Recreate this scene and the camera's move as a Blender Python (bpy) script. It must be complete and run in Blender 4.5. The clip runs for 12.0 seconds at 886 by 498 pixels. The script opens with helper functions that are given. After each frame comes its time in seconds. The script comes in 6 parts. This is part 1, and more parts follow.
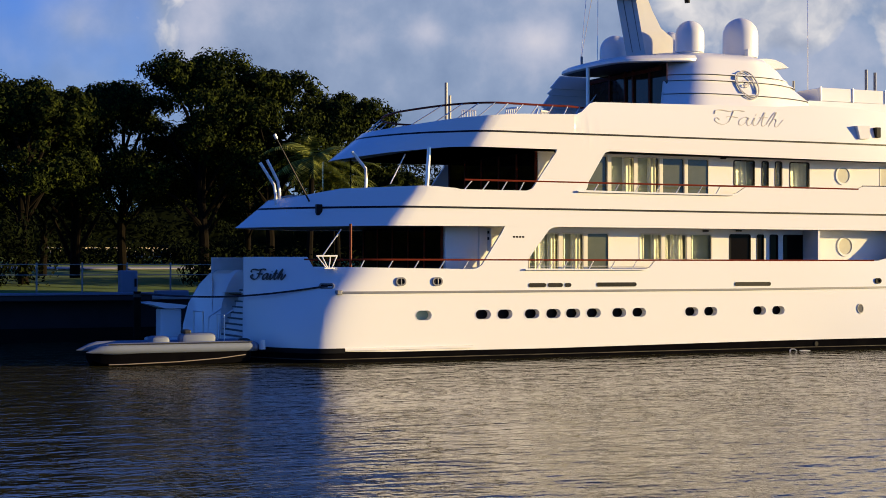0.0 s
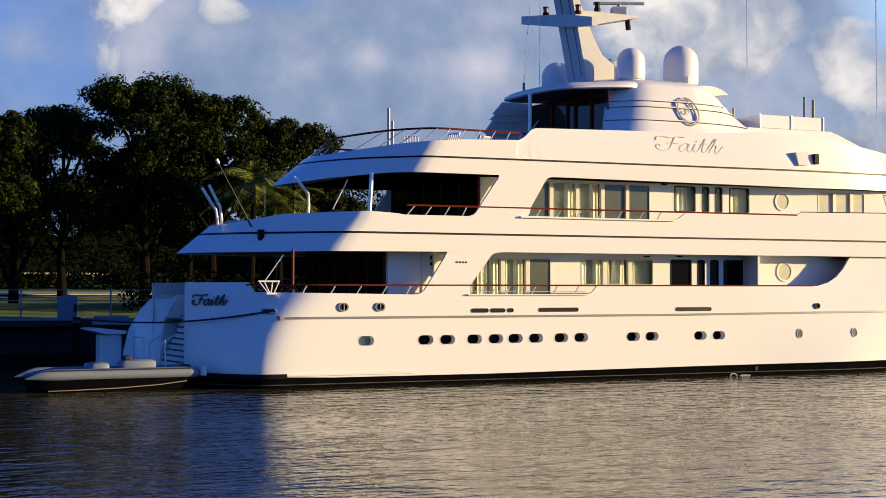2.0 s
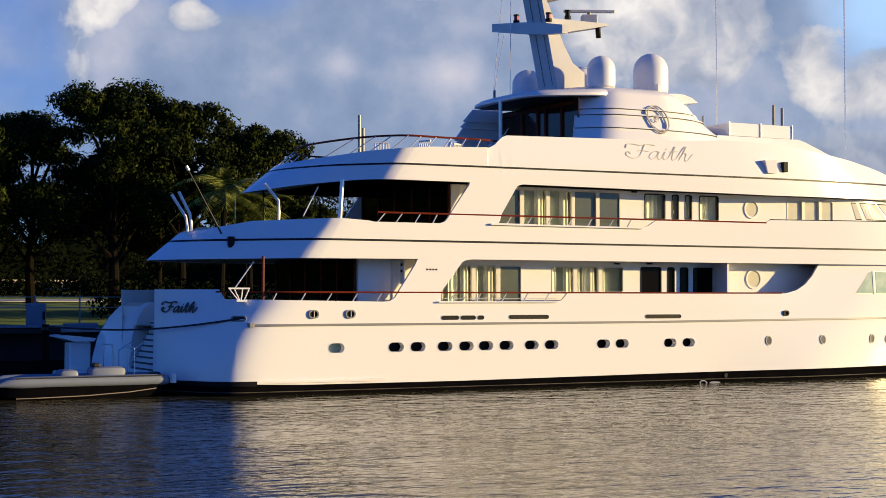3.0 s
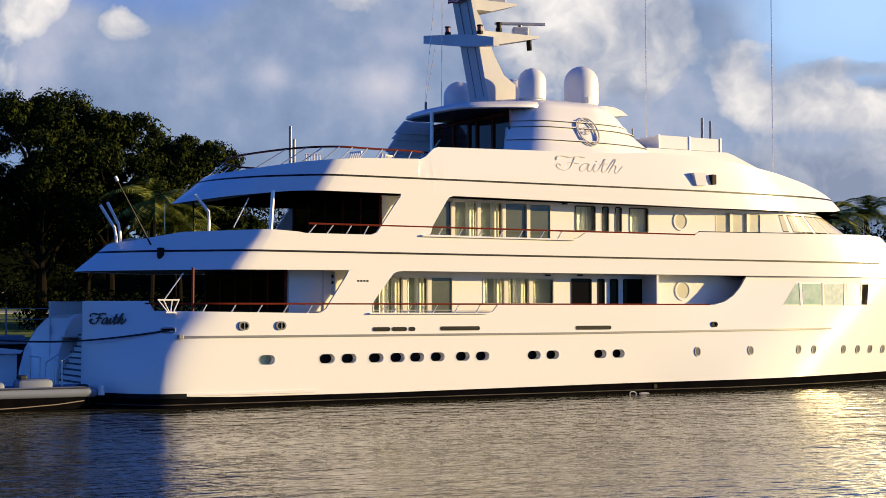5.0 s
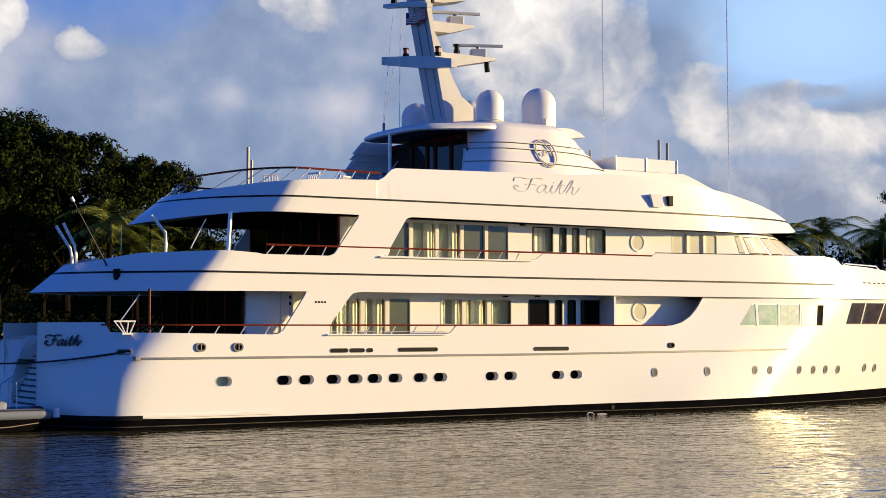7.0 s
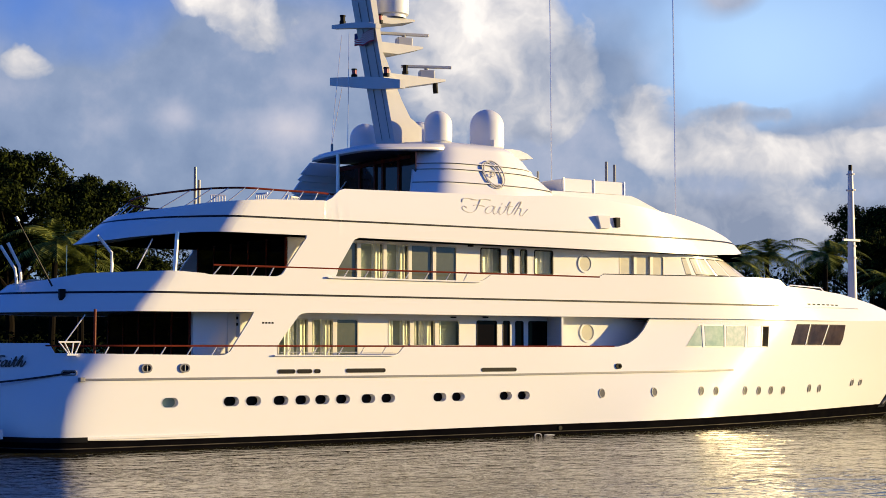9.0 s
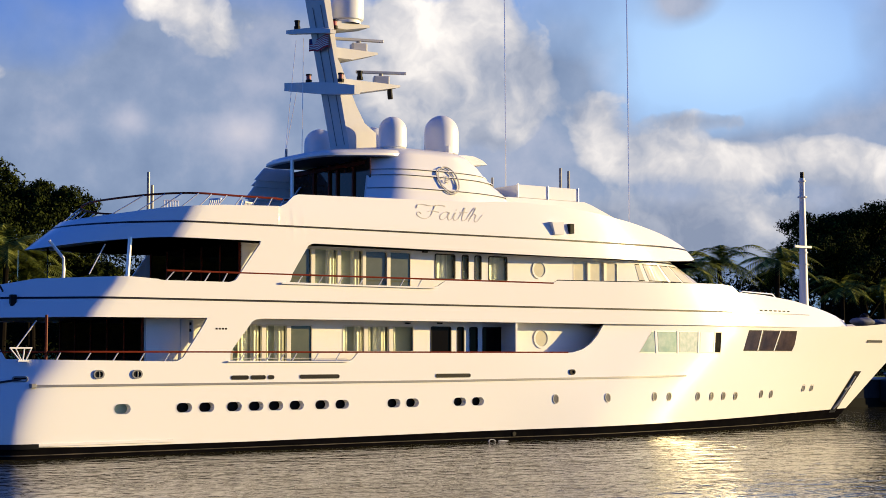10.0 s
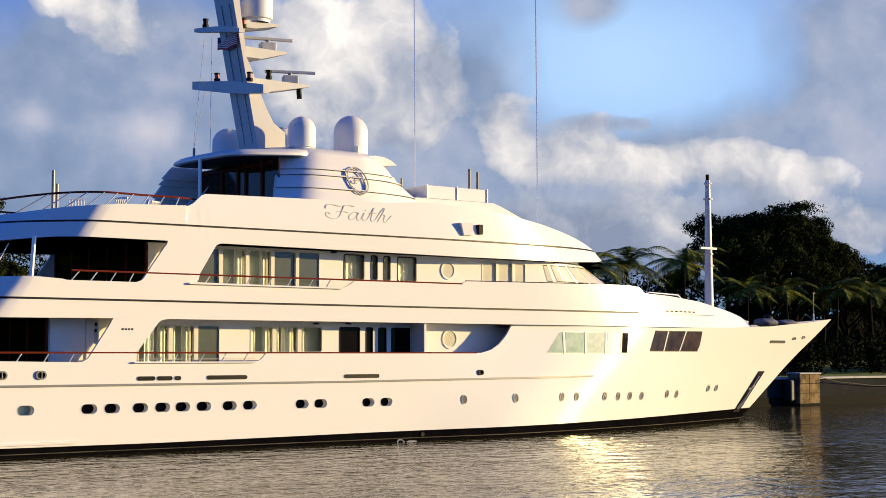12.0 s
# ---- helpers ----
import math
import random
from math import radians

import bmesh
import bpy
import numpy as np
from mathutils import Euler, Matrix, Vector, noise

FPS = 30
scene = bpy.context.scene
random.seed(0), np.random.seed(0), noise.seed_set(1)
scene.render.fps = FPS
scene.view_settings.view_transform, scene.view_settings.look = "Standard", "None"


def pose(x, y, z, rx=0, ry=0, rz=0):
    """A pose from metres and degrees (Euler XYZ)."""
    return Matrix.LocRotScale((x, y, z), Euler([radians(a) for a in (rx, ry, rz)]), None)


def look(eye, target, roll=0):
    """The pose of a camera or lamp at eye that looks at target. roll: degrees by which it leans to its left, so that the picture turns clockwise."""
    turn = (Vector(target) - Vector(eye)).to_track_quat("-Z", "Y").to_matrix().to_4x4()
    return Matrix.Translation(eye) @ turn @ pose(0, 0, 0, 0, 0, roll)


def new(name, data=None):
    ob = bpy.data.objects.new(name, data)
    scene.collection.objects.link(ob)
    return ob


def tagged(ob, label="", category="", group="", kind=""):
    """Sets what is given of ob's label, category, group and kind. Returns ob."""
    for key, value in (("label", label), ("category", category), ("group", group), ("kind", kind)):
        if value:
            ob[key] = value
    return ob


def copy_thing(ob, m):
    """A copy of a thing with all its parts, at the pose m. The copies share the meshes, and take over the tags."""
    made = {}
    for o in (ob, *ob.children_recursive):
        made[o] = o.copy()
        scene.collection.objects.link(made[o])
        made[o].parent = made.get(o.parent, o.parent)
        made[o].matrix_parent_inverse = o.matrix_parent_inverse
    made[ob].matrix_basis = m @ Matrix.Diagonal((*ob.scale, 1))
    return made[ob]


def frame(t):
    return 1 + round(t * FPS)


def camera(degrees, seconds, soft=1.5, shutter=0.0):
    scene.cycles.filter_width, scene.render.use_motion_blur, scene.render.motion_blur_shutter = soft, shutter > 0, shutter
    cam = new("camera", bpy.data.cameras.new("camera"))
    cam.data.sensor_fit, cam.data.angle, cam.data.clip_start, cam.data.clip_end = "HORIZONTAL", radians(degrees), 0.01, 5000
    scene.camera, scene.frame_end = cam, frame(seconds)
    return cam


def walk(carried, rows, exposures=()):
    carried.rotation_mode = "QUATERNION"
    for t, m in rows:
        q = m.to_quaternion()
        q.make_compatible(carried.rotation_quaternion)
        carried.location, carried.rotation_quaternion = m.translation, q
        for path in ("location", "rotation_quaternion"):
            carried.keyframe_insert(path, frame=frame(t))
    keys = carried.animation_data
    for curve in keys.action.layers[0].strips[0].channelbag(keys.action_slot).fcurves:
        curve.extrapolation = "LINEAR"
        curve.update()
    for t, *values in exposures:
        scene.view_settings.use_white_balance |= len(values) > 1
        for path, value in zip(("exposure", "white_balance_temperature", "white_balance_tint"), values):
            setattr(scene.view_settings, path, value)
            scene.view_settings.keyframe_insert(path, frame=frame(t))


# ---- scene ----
import functools

# The camera stands on one spot and pans; x runs along the yacht to its bow, y away from the camera, water close to z = 0.
EYE = 3.46
cam = camera(31.93, 12.0, soft=0.8)
ROWS = [  # seconds, yaw, pitch, roll
    (0.0, -24.500, 0.548, -0.048),
    (0.5, -24.960, 0.828, -0.045),
    (1.0, -25.555, 1.120, -0.038),
    (1.5, -26.129, 1.328, -0.045),
    (2.0, -26.623, 1.488, -0.028),
    (2.5, -27.114, 1.635, -0.040),
    (3.0, -27.714, 1.755, -0.046),
    (5.0, -30.259, 2.180, -0.022),
    (5.5, -30.618, 2.294, -0.013),
    (6.0, -31.000, 2.531, 0.004),
    (6.5, -31.473, 2.764, -0.006),
    (7.0, -31.815, 2.961, 0.025),
    (9.0, -33.741, 3.731, 0.015),
    (9.5, -34.569, 3.857, 0.015),
    (10.0, -35.433, 3.950, 0.023),
    (10.5, -36.223, 3.993, 0.044),
    (11.0, -37.040, 4.006, 0.060),
    (11.5, -37.892, 3.978, 0.075),
    (12.0, -38.802, 3.966, 0.075),
]
walk(cam, [(t, pose(0, 0, EYE, 90 + pitch, roll, yaw)) for t, yaw, pitch, roll in ROWS])

# ---- light ----
SUN_AZ, SUN_EL = 62.0, 8.0   # degrees forward of the yacht's beam, and above the horizon
to_sun = Vector((math.sin(radians(SUN_AZ)) * math.cos(radians(SUN_EL)), -math.cos(radians(SUN_AZ)) * math.cos(radians(SUN_EL)), math.sin(radians(SUN_EL))))
sun = new("sun", bpy.data.lights.new("sun", "SUN"))
sun.data.energy, sun.data.angle, sun.data.color = 5.0, radians(0.6), (1.0, 0.735, 0.325)
sun.matrix_world = look(to_sun * 200, (0, 0, 0))
scene.view_settings.exposure = 0.72


def node(tree, kind, **inputs):
    n = tree.nodes.new(kind)
    for key, value in inputs.items():
        n.inputs[key].default_value = value
    return n


def maths(tree, op, a, b=None, clamp=False):
    n = tree.nodes.new("ShaderNodeMath")
    n.operation, n.use_clamp = op, clamp
    for i, v in enumerate((a, b)):
        if v is None:
            continue
        if isinstance(v, (int, float)):
            n.inputs[i].default_value = v
        else:
            tree.links.new(v, n.inputs[i])
    return n.outputs[0]


def ramp(tree, value, stops):
    n = tree.nodes.new("ShaderNodeValToRGB")
    while len(n.color_ramp.elements) < len(stops):
        n.color_ramp.elements.new(0.5)
    for e, (at, colour) in zip(n.color_ramp.elements, stops):
        e.position, e.color = at, (*colour, 1) if len(colour) == 3 else colour
    tree.links.new(value, n.inputs[0])
    return n.outputs[0]


def mix(tree, factor, a, b, blend="MIX"):
    n = tree.nodes.new("ShaderNodeMix")
    n.data_type, n.blend_type = "RGBA", blend
    for i, v in ((0, factor), (6, a), (7, b)):
        if isinstance(v, (int, float)):
            n.inputs[i].default_value = v
        elif isinstance(v, tuple):
            n.inputs[i].default_value = (*v, 1)
        else:
            tree.links.new(v, n.inputs[i])
    return n.outputs[2]


def build_world():
    w = bpy.data.worlds.new("sky")
    scene.world = w
    w.use_nodes = True
    tr = w.node_tree
    tr.nodes.clear()
    sky = tr.nodes.new("ShaderNodeTexSky")
    sky.sky_type, sky.sun_disc = "NISHITA", False
    sky.sun_elevation, sky.sun_rotation = radians(SUN_EL), radians(180 - SUN_AZ)
    sky.air_density, sky.dust_density, sky.ozone_density = 1.0, 0.6, 2.0
    blue = mix(tr, 1.0, sky.outputs[0], (0.10, 0.40, 1.36), "MULTIPLY")
    coord = tr.nodes.new("ShaderNodeTexCoord").outputs["Generated"]
    xyz = tr.nodes.new("ShaderNodeSeparateXYZ")
    tr.links.new(coord, xyz.inputs[0])
    east = maths(tr, "MULTIPLY", maths(tr, "ARCTAN2", xyz.outputs[0], xyz.outputs[1]), 57.2958)
    high = maths(tr, "MULTIPLY", maths(tr, "ARCSINE", xyz.outputs[2]), 57.2958)

    def total(values):
        out = values[0]
        for v in values[1:]:
            out = maths(tr, "ADD", out, v)
        return out

    def banks(rows):
        """Sums of soft ellipses: bearing, height, half-width, half-height in degrees, thickness, brightness."""
        thick, bright = [], []
        for b, h, w_, t, k, l in rows:
            dx = maths(tr, "DIVIDE", maths(tr, "SUBTRACT", east, b), w_)
            dy = maths(tr, "DIVIDE", maths(tr, "SUBTRACT", high, h), t)
            g = maths(tr, "EXPONENT", maths(tr, "MULTIPLY", maths(tr, "ADD", maths(tr, "MULTIPLY", dx, dx), maths(tr, "MULTIPLY", dy, dy)), -1.0))
            thick.append(maths(tr, "MULTIPLY", g, k))
            bright.append(maths(tr, "MULTIPLY", g, l))
        return total(thick), total(bright)

    def noise(scale, detail, rough=0.5, vector=coord):
        n = node(tr, "ShaderNodeTexNoise", Scale=scale, Detail=detail, Roughness=rough)
        tr.links.new(vector, n.inputs["Vector"])
        return n.outputs[0]

    def shifted(offset):
        n = tr.nodes.new("ShaderNodeVectorMath")
        n.operation = "ADD"
        n.inputs[1].default_value = offset
        tr.links.new(coord, n.inputs[0])
        return n.outputs[0]

    # thin high veil
    veil = ramp(tr, noise(3.5, 4.0), [(0.35, (0.06, 0.06, 0.06)), (0.7, (0.26, 0.26, 0.26))])
    low = ramp(tr, maths(tr, "DIVIDE", high, 60.0, True), [(0.16, (1, 1, 1)), (0.45, (0, 0, 0))])
    pale, _ = banks(((46.0, 11.0, 9.0, 4.5, 0.75, 0.0), (45.0, 5.0, 30.0, 4.0, 0.25, 0.0)))
    colour = mix(tr, maths(tr, "ADD", maths(tr, "MULTIPLY", veil, low), pale, True), blue, (3.0, 4.4, 6.1))

    # soft slate-blue stratus with lilac puffs
    mass, glow = banks(((18.0, 9.2, 2.4, 1.3, 0.3, 0.22), (15.6, 9.6, 1.3, 2.2, 0.3, 0.34), (11.0, 8.6, 1.6, 0.7, 0.1, 0.16), (23.75, 8.75, 0.55, 0.5, 0.3, 0.26), (24.2, 8.35, 0.7, 0.45, 0.3, 0.24), (21.7, 8.1, 0.5, 0.4, 0.15, 0.12), (27.8, 8.3, 1.0, 0.6, 0.3, 0.20), (28.7, 8.45, 0.6, 0.6, 0.2, 0.22), (28.4, 9.9, 0.7, 0.5, 0.1, 0.15),
                        (27.5, 10.6, 5.5, 3.2, 0.3, 0.14), (38.0, 8.0, 3.2, 2.4, 0.4, 0.16), (28.0, 8.1, 1.6, 1.1, 0.1, 0.20), (26.0, 8.5, 19.0, 4.6, 0.50, 0.0), (54.0, 7.2, 4.0, 1.6, 0.35, 0.22),
                        (55.2, 11.9, 3.8, 2.3, 0.95, 0.16), (54.6, 9.3, 2.6, 0.8, 0.30, 0.14), (47.5, 11.5, 4.2, 2.0, -0.35, 0.0), (45.0, 3.5, 60.0, 2.2, 0.35, -0.05), (47.0, 6.0, 11.0, 2.3, 0.62, 0.16), (44.3, 12.9, 1.2, 0.9, 0.55, 0.3)))
    soft = noise(10.0, 4.0, 0.45)
    cover = ramp(tr, maths(tr, "ADD", soft, mass), [(0.60, (0, 0, 0)), (0.95, (0.92, 0.92, 0.92))])
    lit = maths(tr, "ADD", maths(tr, "ADD", glow, 0.22), maths(tr, "MULTIPLY", maths(tr, "SUBTRACT", noise(22.0, 6.0, 0.55), 0.5), 1.0))
    stratus = ramp(tr, lit, [(0.0, (1.05, 1.45, 2.30)), (0.3, (1.65, 2.05, 2.9)), (0.62, (2.9, 3.0, 3.6)), (1.0, (4.4, 4.1, 4.2))])
    colour = mix(tr, cover, colour, stratus)

    # heaped cumulus with crisp, billowing edges
    mass, glow = banks(((18.15, 10.7, 0.8, 0.7, 0.52, 0.12), (18.6, 10.1, 0.9, 0.5, 0.36, 0.0), (15.7, 11.3, 1.3, 1.1, 0.95, 0.30), (15.0, 10.2, 0.9, 0.7, 0.50, 0.14), (25.4, 12.8, 2.1, 1.15, 0.85, 0.40), (27.3, 11.3, 1.9, 0.9, 0.45, 0.02),
                        (36.3, 12.4, 1.7, 1.6, 0.90, 0.64), (34.7, 10.6, 1.0, 1.0, 0.40, 0.30), (33.0, 11.9, 1.8, 1.8, 0.65, 0.26), (37.8, 8.5, 1.1, 1.2, 0.50, 0.20), (38.4, 10.0, 1.2, 1.4, 0.80, -0.04), (36.4, 9.4, 1.6, 1.5, 0.75, 0.06), (34.0, 9.0, 1.6, 1.1, 0.45, 0.04),
                        (40.9, 8.4, 0.95, 1.1, 0.70, 0.34), (41.7, 7.2, 1.3, 0.9, 0.55, 0.16), (43.4, 7.5, 1.6, 0.75, 0.60, 0.12), (46.2, 7.1, 2.6, 0.85, 0.65, 0.24), (49.6, 7.0, 2.5, 0.75, 0.60, 0.20), (52.2, 6.7, 2.2, 0.7, 0.50, 0.10),
                        (45.3, 8.6, 2.6, 0.45, 0.50, -0.20), (45.0, 4.6, 14.0, 1.3, 0.70, -0.24)))
    warp = tr.nodes.new("ShaderNodeVectorMath")
    warp.operation = "MULTIPLY_ADD"
    rough_noise = node(tr, "ShaderNodeTexNoise", Scale=26.0, Detail=4.0, Roughness=0.5)
    tr.links.new(coord, rough_noise.inputs["Vector"])
    tr.links.new(rough_noise.outputs["Color"], warp.inputs[0])
    warp.inputs[1].default_value = (0.04, 0.04, 0.04)
    tr.links.new(coord, warp.inputs[2])

    def billow(vector):
        return noise(17.0, 6.0, 0.5, vector)

    # the side of each billow that looks to the sun is the bright one
    sunward = tr.nodes.new("ShaderNodeVectorMath")
    sunward.operation = "ADD"
    sunward.inputs[1].default_value = (0.010, -0.005, 0.008)
    tr.links.new(warp.outputs[0], sunward.inputs[0])
    here, there = billow(warp.outputs[0]), billow(sunward.outputs[0])
    density = maths(tr, "ADD", maths(tr, "ADD", mass, maths(tr, "MULTIPLY", maths(tr, "SUBTRACT", here, 0.5), 1.4)), maths(tr, "MULTIPLY", noise(9.0, 8.0, 0.55), 0.12))
    cover = ramp(tr, density, [(0.36, (0, 0, 0)), (0.44, (0.55, 0.55, 0.55)), (0.60, (0.97, 0.97, 0.97))])
    relief = maths(tr, "MULTIPLY", maths(tr, "SUBTRACT", here, there), 2.0)
    lit = maths(tr, "ADD", maths(tr, "ADD", glow, 0.33), maths(tr, "ADD", relief, maths(tr, "MULTIPLY", maths(tr, "SUBTRACT", noise(11.0, 2.0), 0.5), 0.5)))
    heap = ramp(tr, lit, [(0.0, (1.5, 1.8, 2.5)), (0.30, (2.5, 2.7, 3.25)), (0.60, (4.1, 4.0, 4.1)), (0.95, (6.3, 5.9, 5.5))])
    colour = mix(tr, cover, colour, heap)
    back = node(tr, "ShaderNodeBackground", Strength=0.107)
    tr.links.new(colour, back.inputs[0])
    out = tr.nodes.new("ShaderNodeOutputWorld")
    tr.links.new(back.outputs[0], out.inputs[0])


build_world()

# ---- materials ----
def material(name, colour, rough=0.5, metal=0.0, spec=0.5, var=0.0, scale=2.0, bump=0.0, bump_scale=20.0, coat=0.0, tint=None, streak=0.0):
    """A principled surface; var: how far the colour drifts in broad patches, towards tint if given."""
    m = bpy.data.materials.new(name)
    m.use_nodes = True
    tr = m.node_tree
    b = tr.nodes["Principled BSDF"]
    b.inputs["Base Color"].default_value = (*colour, 1)
    b.inputs["Roughness"].default_value = rough
    b.inputs["Metallic"].default_value = metal
    b.inputs["Specular IOR Level"].default_value = spec
    b.inputs["Coat Weight"].default_value = coat
    b.inputs["Coat Roughness"].default_value = 0.05
    if streak:  # polished up and down: highlights draw out upright
        b.inputs["Anisotropic"].default_value = streak
        up = node(tr, "ShaderNodeCombineXYZ", X=0.0, Y=0.0, Z=1.0)
        tr.links.new(up.outputs[0], b.inputs["Tangent"])
    pos = tr.nodes.new("ShaderNodeTexCoord").outputs["Object"]
    if var:
        n = node(tr, "ShaderNodeTexNoise", Scale=scale, Detail=6.0, Roughness=0.6)
        tr.links.new(pos, n.inputs["Vector"])
        other = tint or tuple(c * 0.55 for c in colour)
        f = maths(tr, "MULTIPLY", ramp(tr, n.outputs[0], [(0.35, (0, 0, 0)), (0.7, (1, 1, 1))]), var)
        c = mix(tr, f, colour, other)
        tr.links.new(c, b.inputs["Base Color"])
    if bump:
        n = node(tr, "ShaderNodeTexNoise", Scale=bump_scale, Detail=4.0)
        tr.links.new(pos, n.inputs["Vector"])
        u = node(tr, "ShaderNodeBump", Strength=bump, Distance=0.02)
        tr.links.new(n.outputs[0], u.inputs["Height"])
        tr.links.new(u.outputs[0], b.inputs["Normal"])
    return m


def glass_material(name, tint, rough=0.02):
    m = bpy.data.materials.new(name)
    m.use_nodes = True
    b = m.node_tree.nodes["Principled BSDF"]
    b.inputs["Base Color"].default_value = (*tint, 1)
    b.inputs["Roughness"].default_value = rough
    b.inputs["Transmission Weight"].default_value = 1.0
    b.inputs["IOR"].default_value = 1.3
    return m


PAINT = material("white_hull_paint", (0.80, 0.79, 0.76), 0.13, spec=0.5, var=0.10, scale=0.5, tint=(0.74, 0.73, 0.70), streak=1.0)
PAINT_DECK = material("white_superstructure_paint", (0.80, 0.79, 0.76), 0.26, var=0.08, scale=0.8, tint=(0.75, 0.74, 0.71), streak=0.9)
BOOT = material("black_antifouling", (0.003, 0.003, 0.004), 0.9, spec=0.0, var=0.5, scale=1.5, tint=(0.009, 0.008, 0.007))
WATERLINE = material("dull_waterline_paint", (0.10, 0.085, 0.065), 0.7, spec=0.1, var=0.9, scale=1.2, tint=(0.01, 0.01, 0.01))
STRIPE = material("dark_blue_stripe", (0.008, 0.009, 0.014), 0.5, spec=0.2)
GREYLINE = material("grey_rub_rail", (0.22, 0.22, 0.22), 0.4, var=0.3)
TEAK = material("teak_deck", (0.34, 0.22, 0.12), 0.6, var=0.4, scale=3.0)
VARNISH = material("varnished_mahogany", (0.15, 0.024, 0.009), 0.45, spec=0.1, var=0.4, scale=6.0)
STEEL = material("polished_steel", (0.74, 0.73, 0.71), 0.32, metal=0.45)
DARKGLASS = material("dark_tinted_glass", (0.006, 0.004, 0.003), 0.05, spec=0.06)
BLACKTRIM = material("black_rubber_trim", (0.008, 0.008, 0.008), 0.5, spec=0.1)
INTERIOR = material("dim_interior", (0.50, 0.47, 0.36), 0.7, var=0.5, scale=0.7)
DARKPANE = material("dull_dark_pane", (0.006, 0.004, 0.003), 0.3, spec=0.01)
WINGLASS = glass_material("window_glass", (0.80, 0.86, 0.82))
CURTAIN = material("cream_curtain", (0.80, 0.79, 0.66), 0.9, var=0.2, scale=4.0)
DOME = material("radome_gelcoat", (0.72, 0.73, 0.74), 0.45, var=0.1)
MASTPAINT = material("mast_paint", (0.56, 0.55, 0.53), 0.4, var=0.12, scale=1.5)
RUBBER = material("black_rubber", (0.012, 0.012, 0.012), 0.6)
REDLENS = material("red_lamp_lens", (0.25, 0.015, 0.01), 0.25)
LETTER = material("silver_letters", (0.56, 0.53, 0.47), 0.4, spec=0.3)
LETTER_DARK = material("dark_letters", (0.03, 0.03, 0.035), 0.35)
# Much darker than concrete: the shade on the quay face is put into it.
SHADEDCONCRETE = material("shaded_quay_concrete", (0.034, 0.035, 0.036), 0.9, spec=0.0, var=0.7, scale=0.6, bump=0.5, bump_scale=6.0)
GRASS = material("lawn", (0.13, 0.21, 0.02), 0.9, var=0.7, scale=0.8, bump=0.6, bump_scale=15.0)
# Bark kept near black: the gloom under the crowns is part of its colour.
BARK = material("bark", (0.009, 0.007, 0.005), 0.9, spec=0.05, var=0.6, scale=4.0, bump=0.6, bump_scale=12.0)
# Pale gear at the stern and quay; its blue shade is put into the colour.
SHADEDPALE = material("shaded_pale_grey", (0.17, 0.20, 0.26), 0.55, var=0.2)
GREENGLASS = material("green_glass", (0.20, 0.28, 0.24), 0.08)
PORTGLASS = material("grey_port_glass", (0.13, 0.12, 0.10), 0.25, spec=0.3)
PALEGLASS = material("curtained_glass", (0.50, 0.58, 0.46), 0.06, var=0.9, scale=4.5, tint=(0.76, 0.76, 0.66))
CREAMPANE = material("cream_blind_pane", (0.62, 0.58, 0.44), 0.08, var=0.35, scale=2.0, tint=(0.45, 0.43, 0.33))
FOREGLASS = material("green_curtained_glass", (0.36, 0.48, 0.34), 0.07, var=0.8, scale=3.0, tint=(0.60, 0.66, 0.50))
GREYPANE = material("grey_tinted_pane", (0.09, 0.098, 0.07), 0.05, var=0.5, scale=0.9, tint=(0.15, 0.15, 0.11))
BLIND = material("sheer_blind", (0.42, 0.45, 0.35), 0.8, var=0.3, scale=2.0)
BROWNGLASS = material("brown_tinted_glass", (0.025, 0.012, 0.007), 0.05, spec=0.2, var=0.7, scale=1.4, tint=(0.05, 0.020, 0.008))
NEARBLACK = material("near_black_surface", (0.008, 0.009, 0.008), 0.8, spec=0.05, var=0.5, scale=1.5)
BRONZEGLASS = material("bronze_glass", (0.035, 0.024, 0.016), 0.06, spec=0.2, var=0.6, scale=1.5, tint=(0.12, 0.08, 0.05))
SMOKEGLASS = glass_material("smoked_glass", (0.55, 0.58, 0.52))
GREYTRIM = material("cream_window_trim", (0.66, 0.63, 0.55), 0.4)
PORTRIM = material("grey_port_rim", (0.34, 0.32, 0.28), 0.4)
FLAGRED = material("flag_red", (0.45, 0.03, 0.03), 0.8)
FLAGWHITE = material("flag_white", (0.75, 0.73, 0.70), 0.8)
FLAGBLUE = material("flag_blue", (0.02, 0.03, 0.15), 0.8)
TREAD = material("dark_tread", (0.05, 0.05, 0.055), 0.6)
COVER = material("grey_cover", (0.10, 0.11, 0.15), 0.8, var=0.4)
COPING = material("pale_coping", (0.42, 0.42, 0.40), 0.8, var=0.5, scale=1.5, bump=0.3)
PILE = material("weathered_timber", (0.30, 0.21, 0.10), 0.9, spec=0.1, var=0.95, scale=1.8, tint=(0.03, 0.022, 0.012), bump=0.4, bump_scale=8.0)
CREAM = material("cream_render", (0.62, 0.52, 0.38), 0.8, var=0.3, scale=1.5)
ROPE = material("dark_rope", (0.02, 0.02, 0.028), 0.8)
ROPE2 = material("tan_line", (0.30, 0.24, 0.18), 0.6)


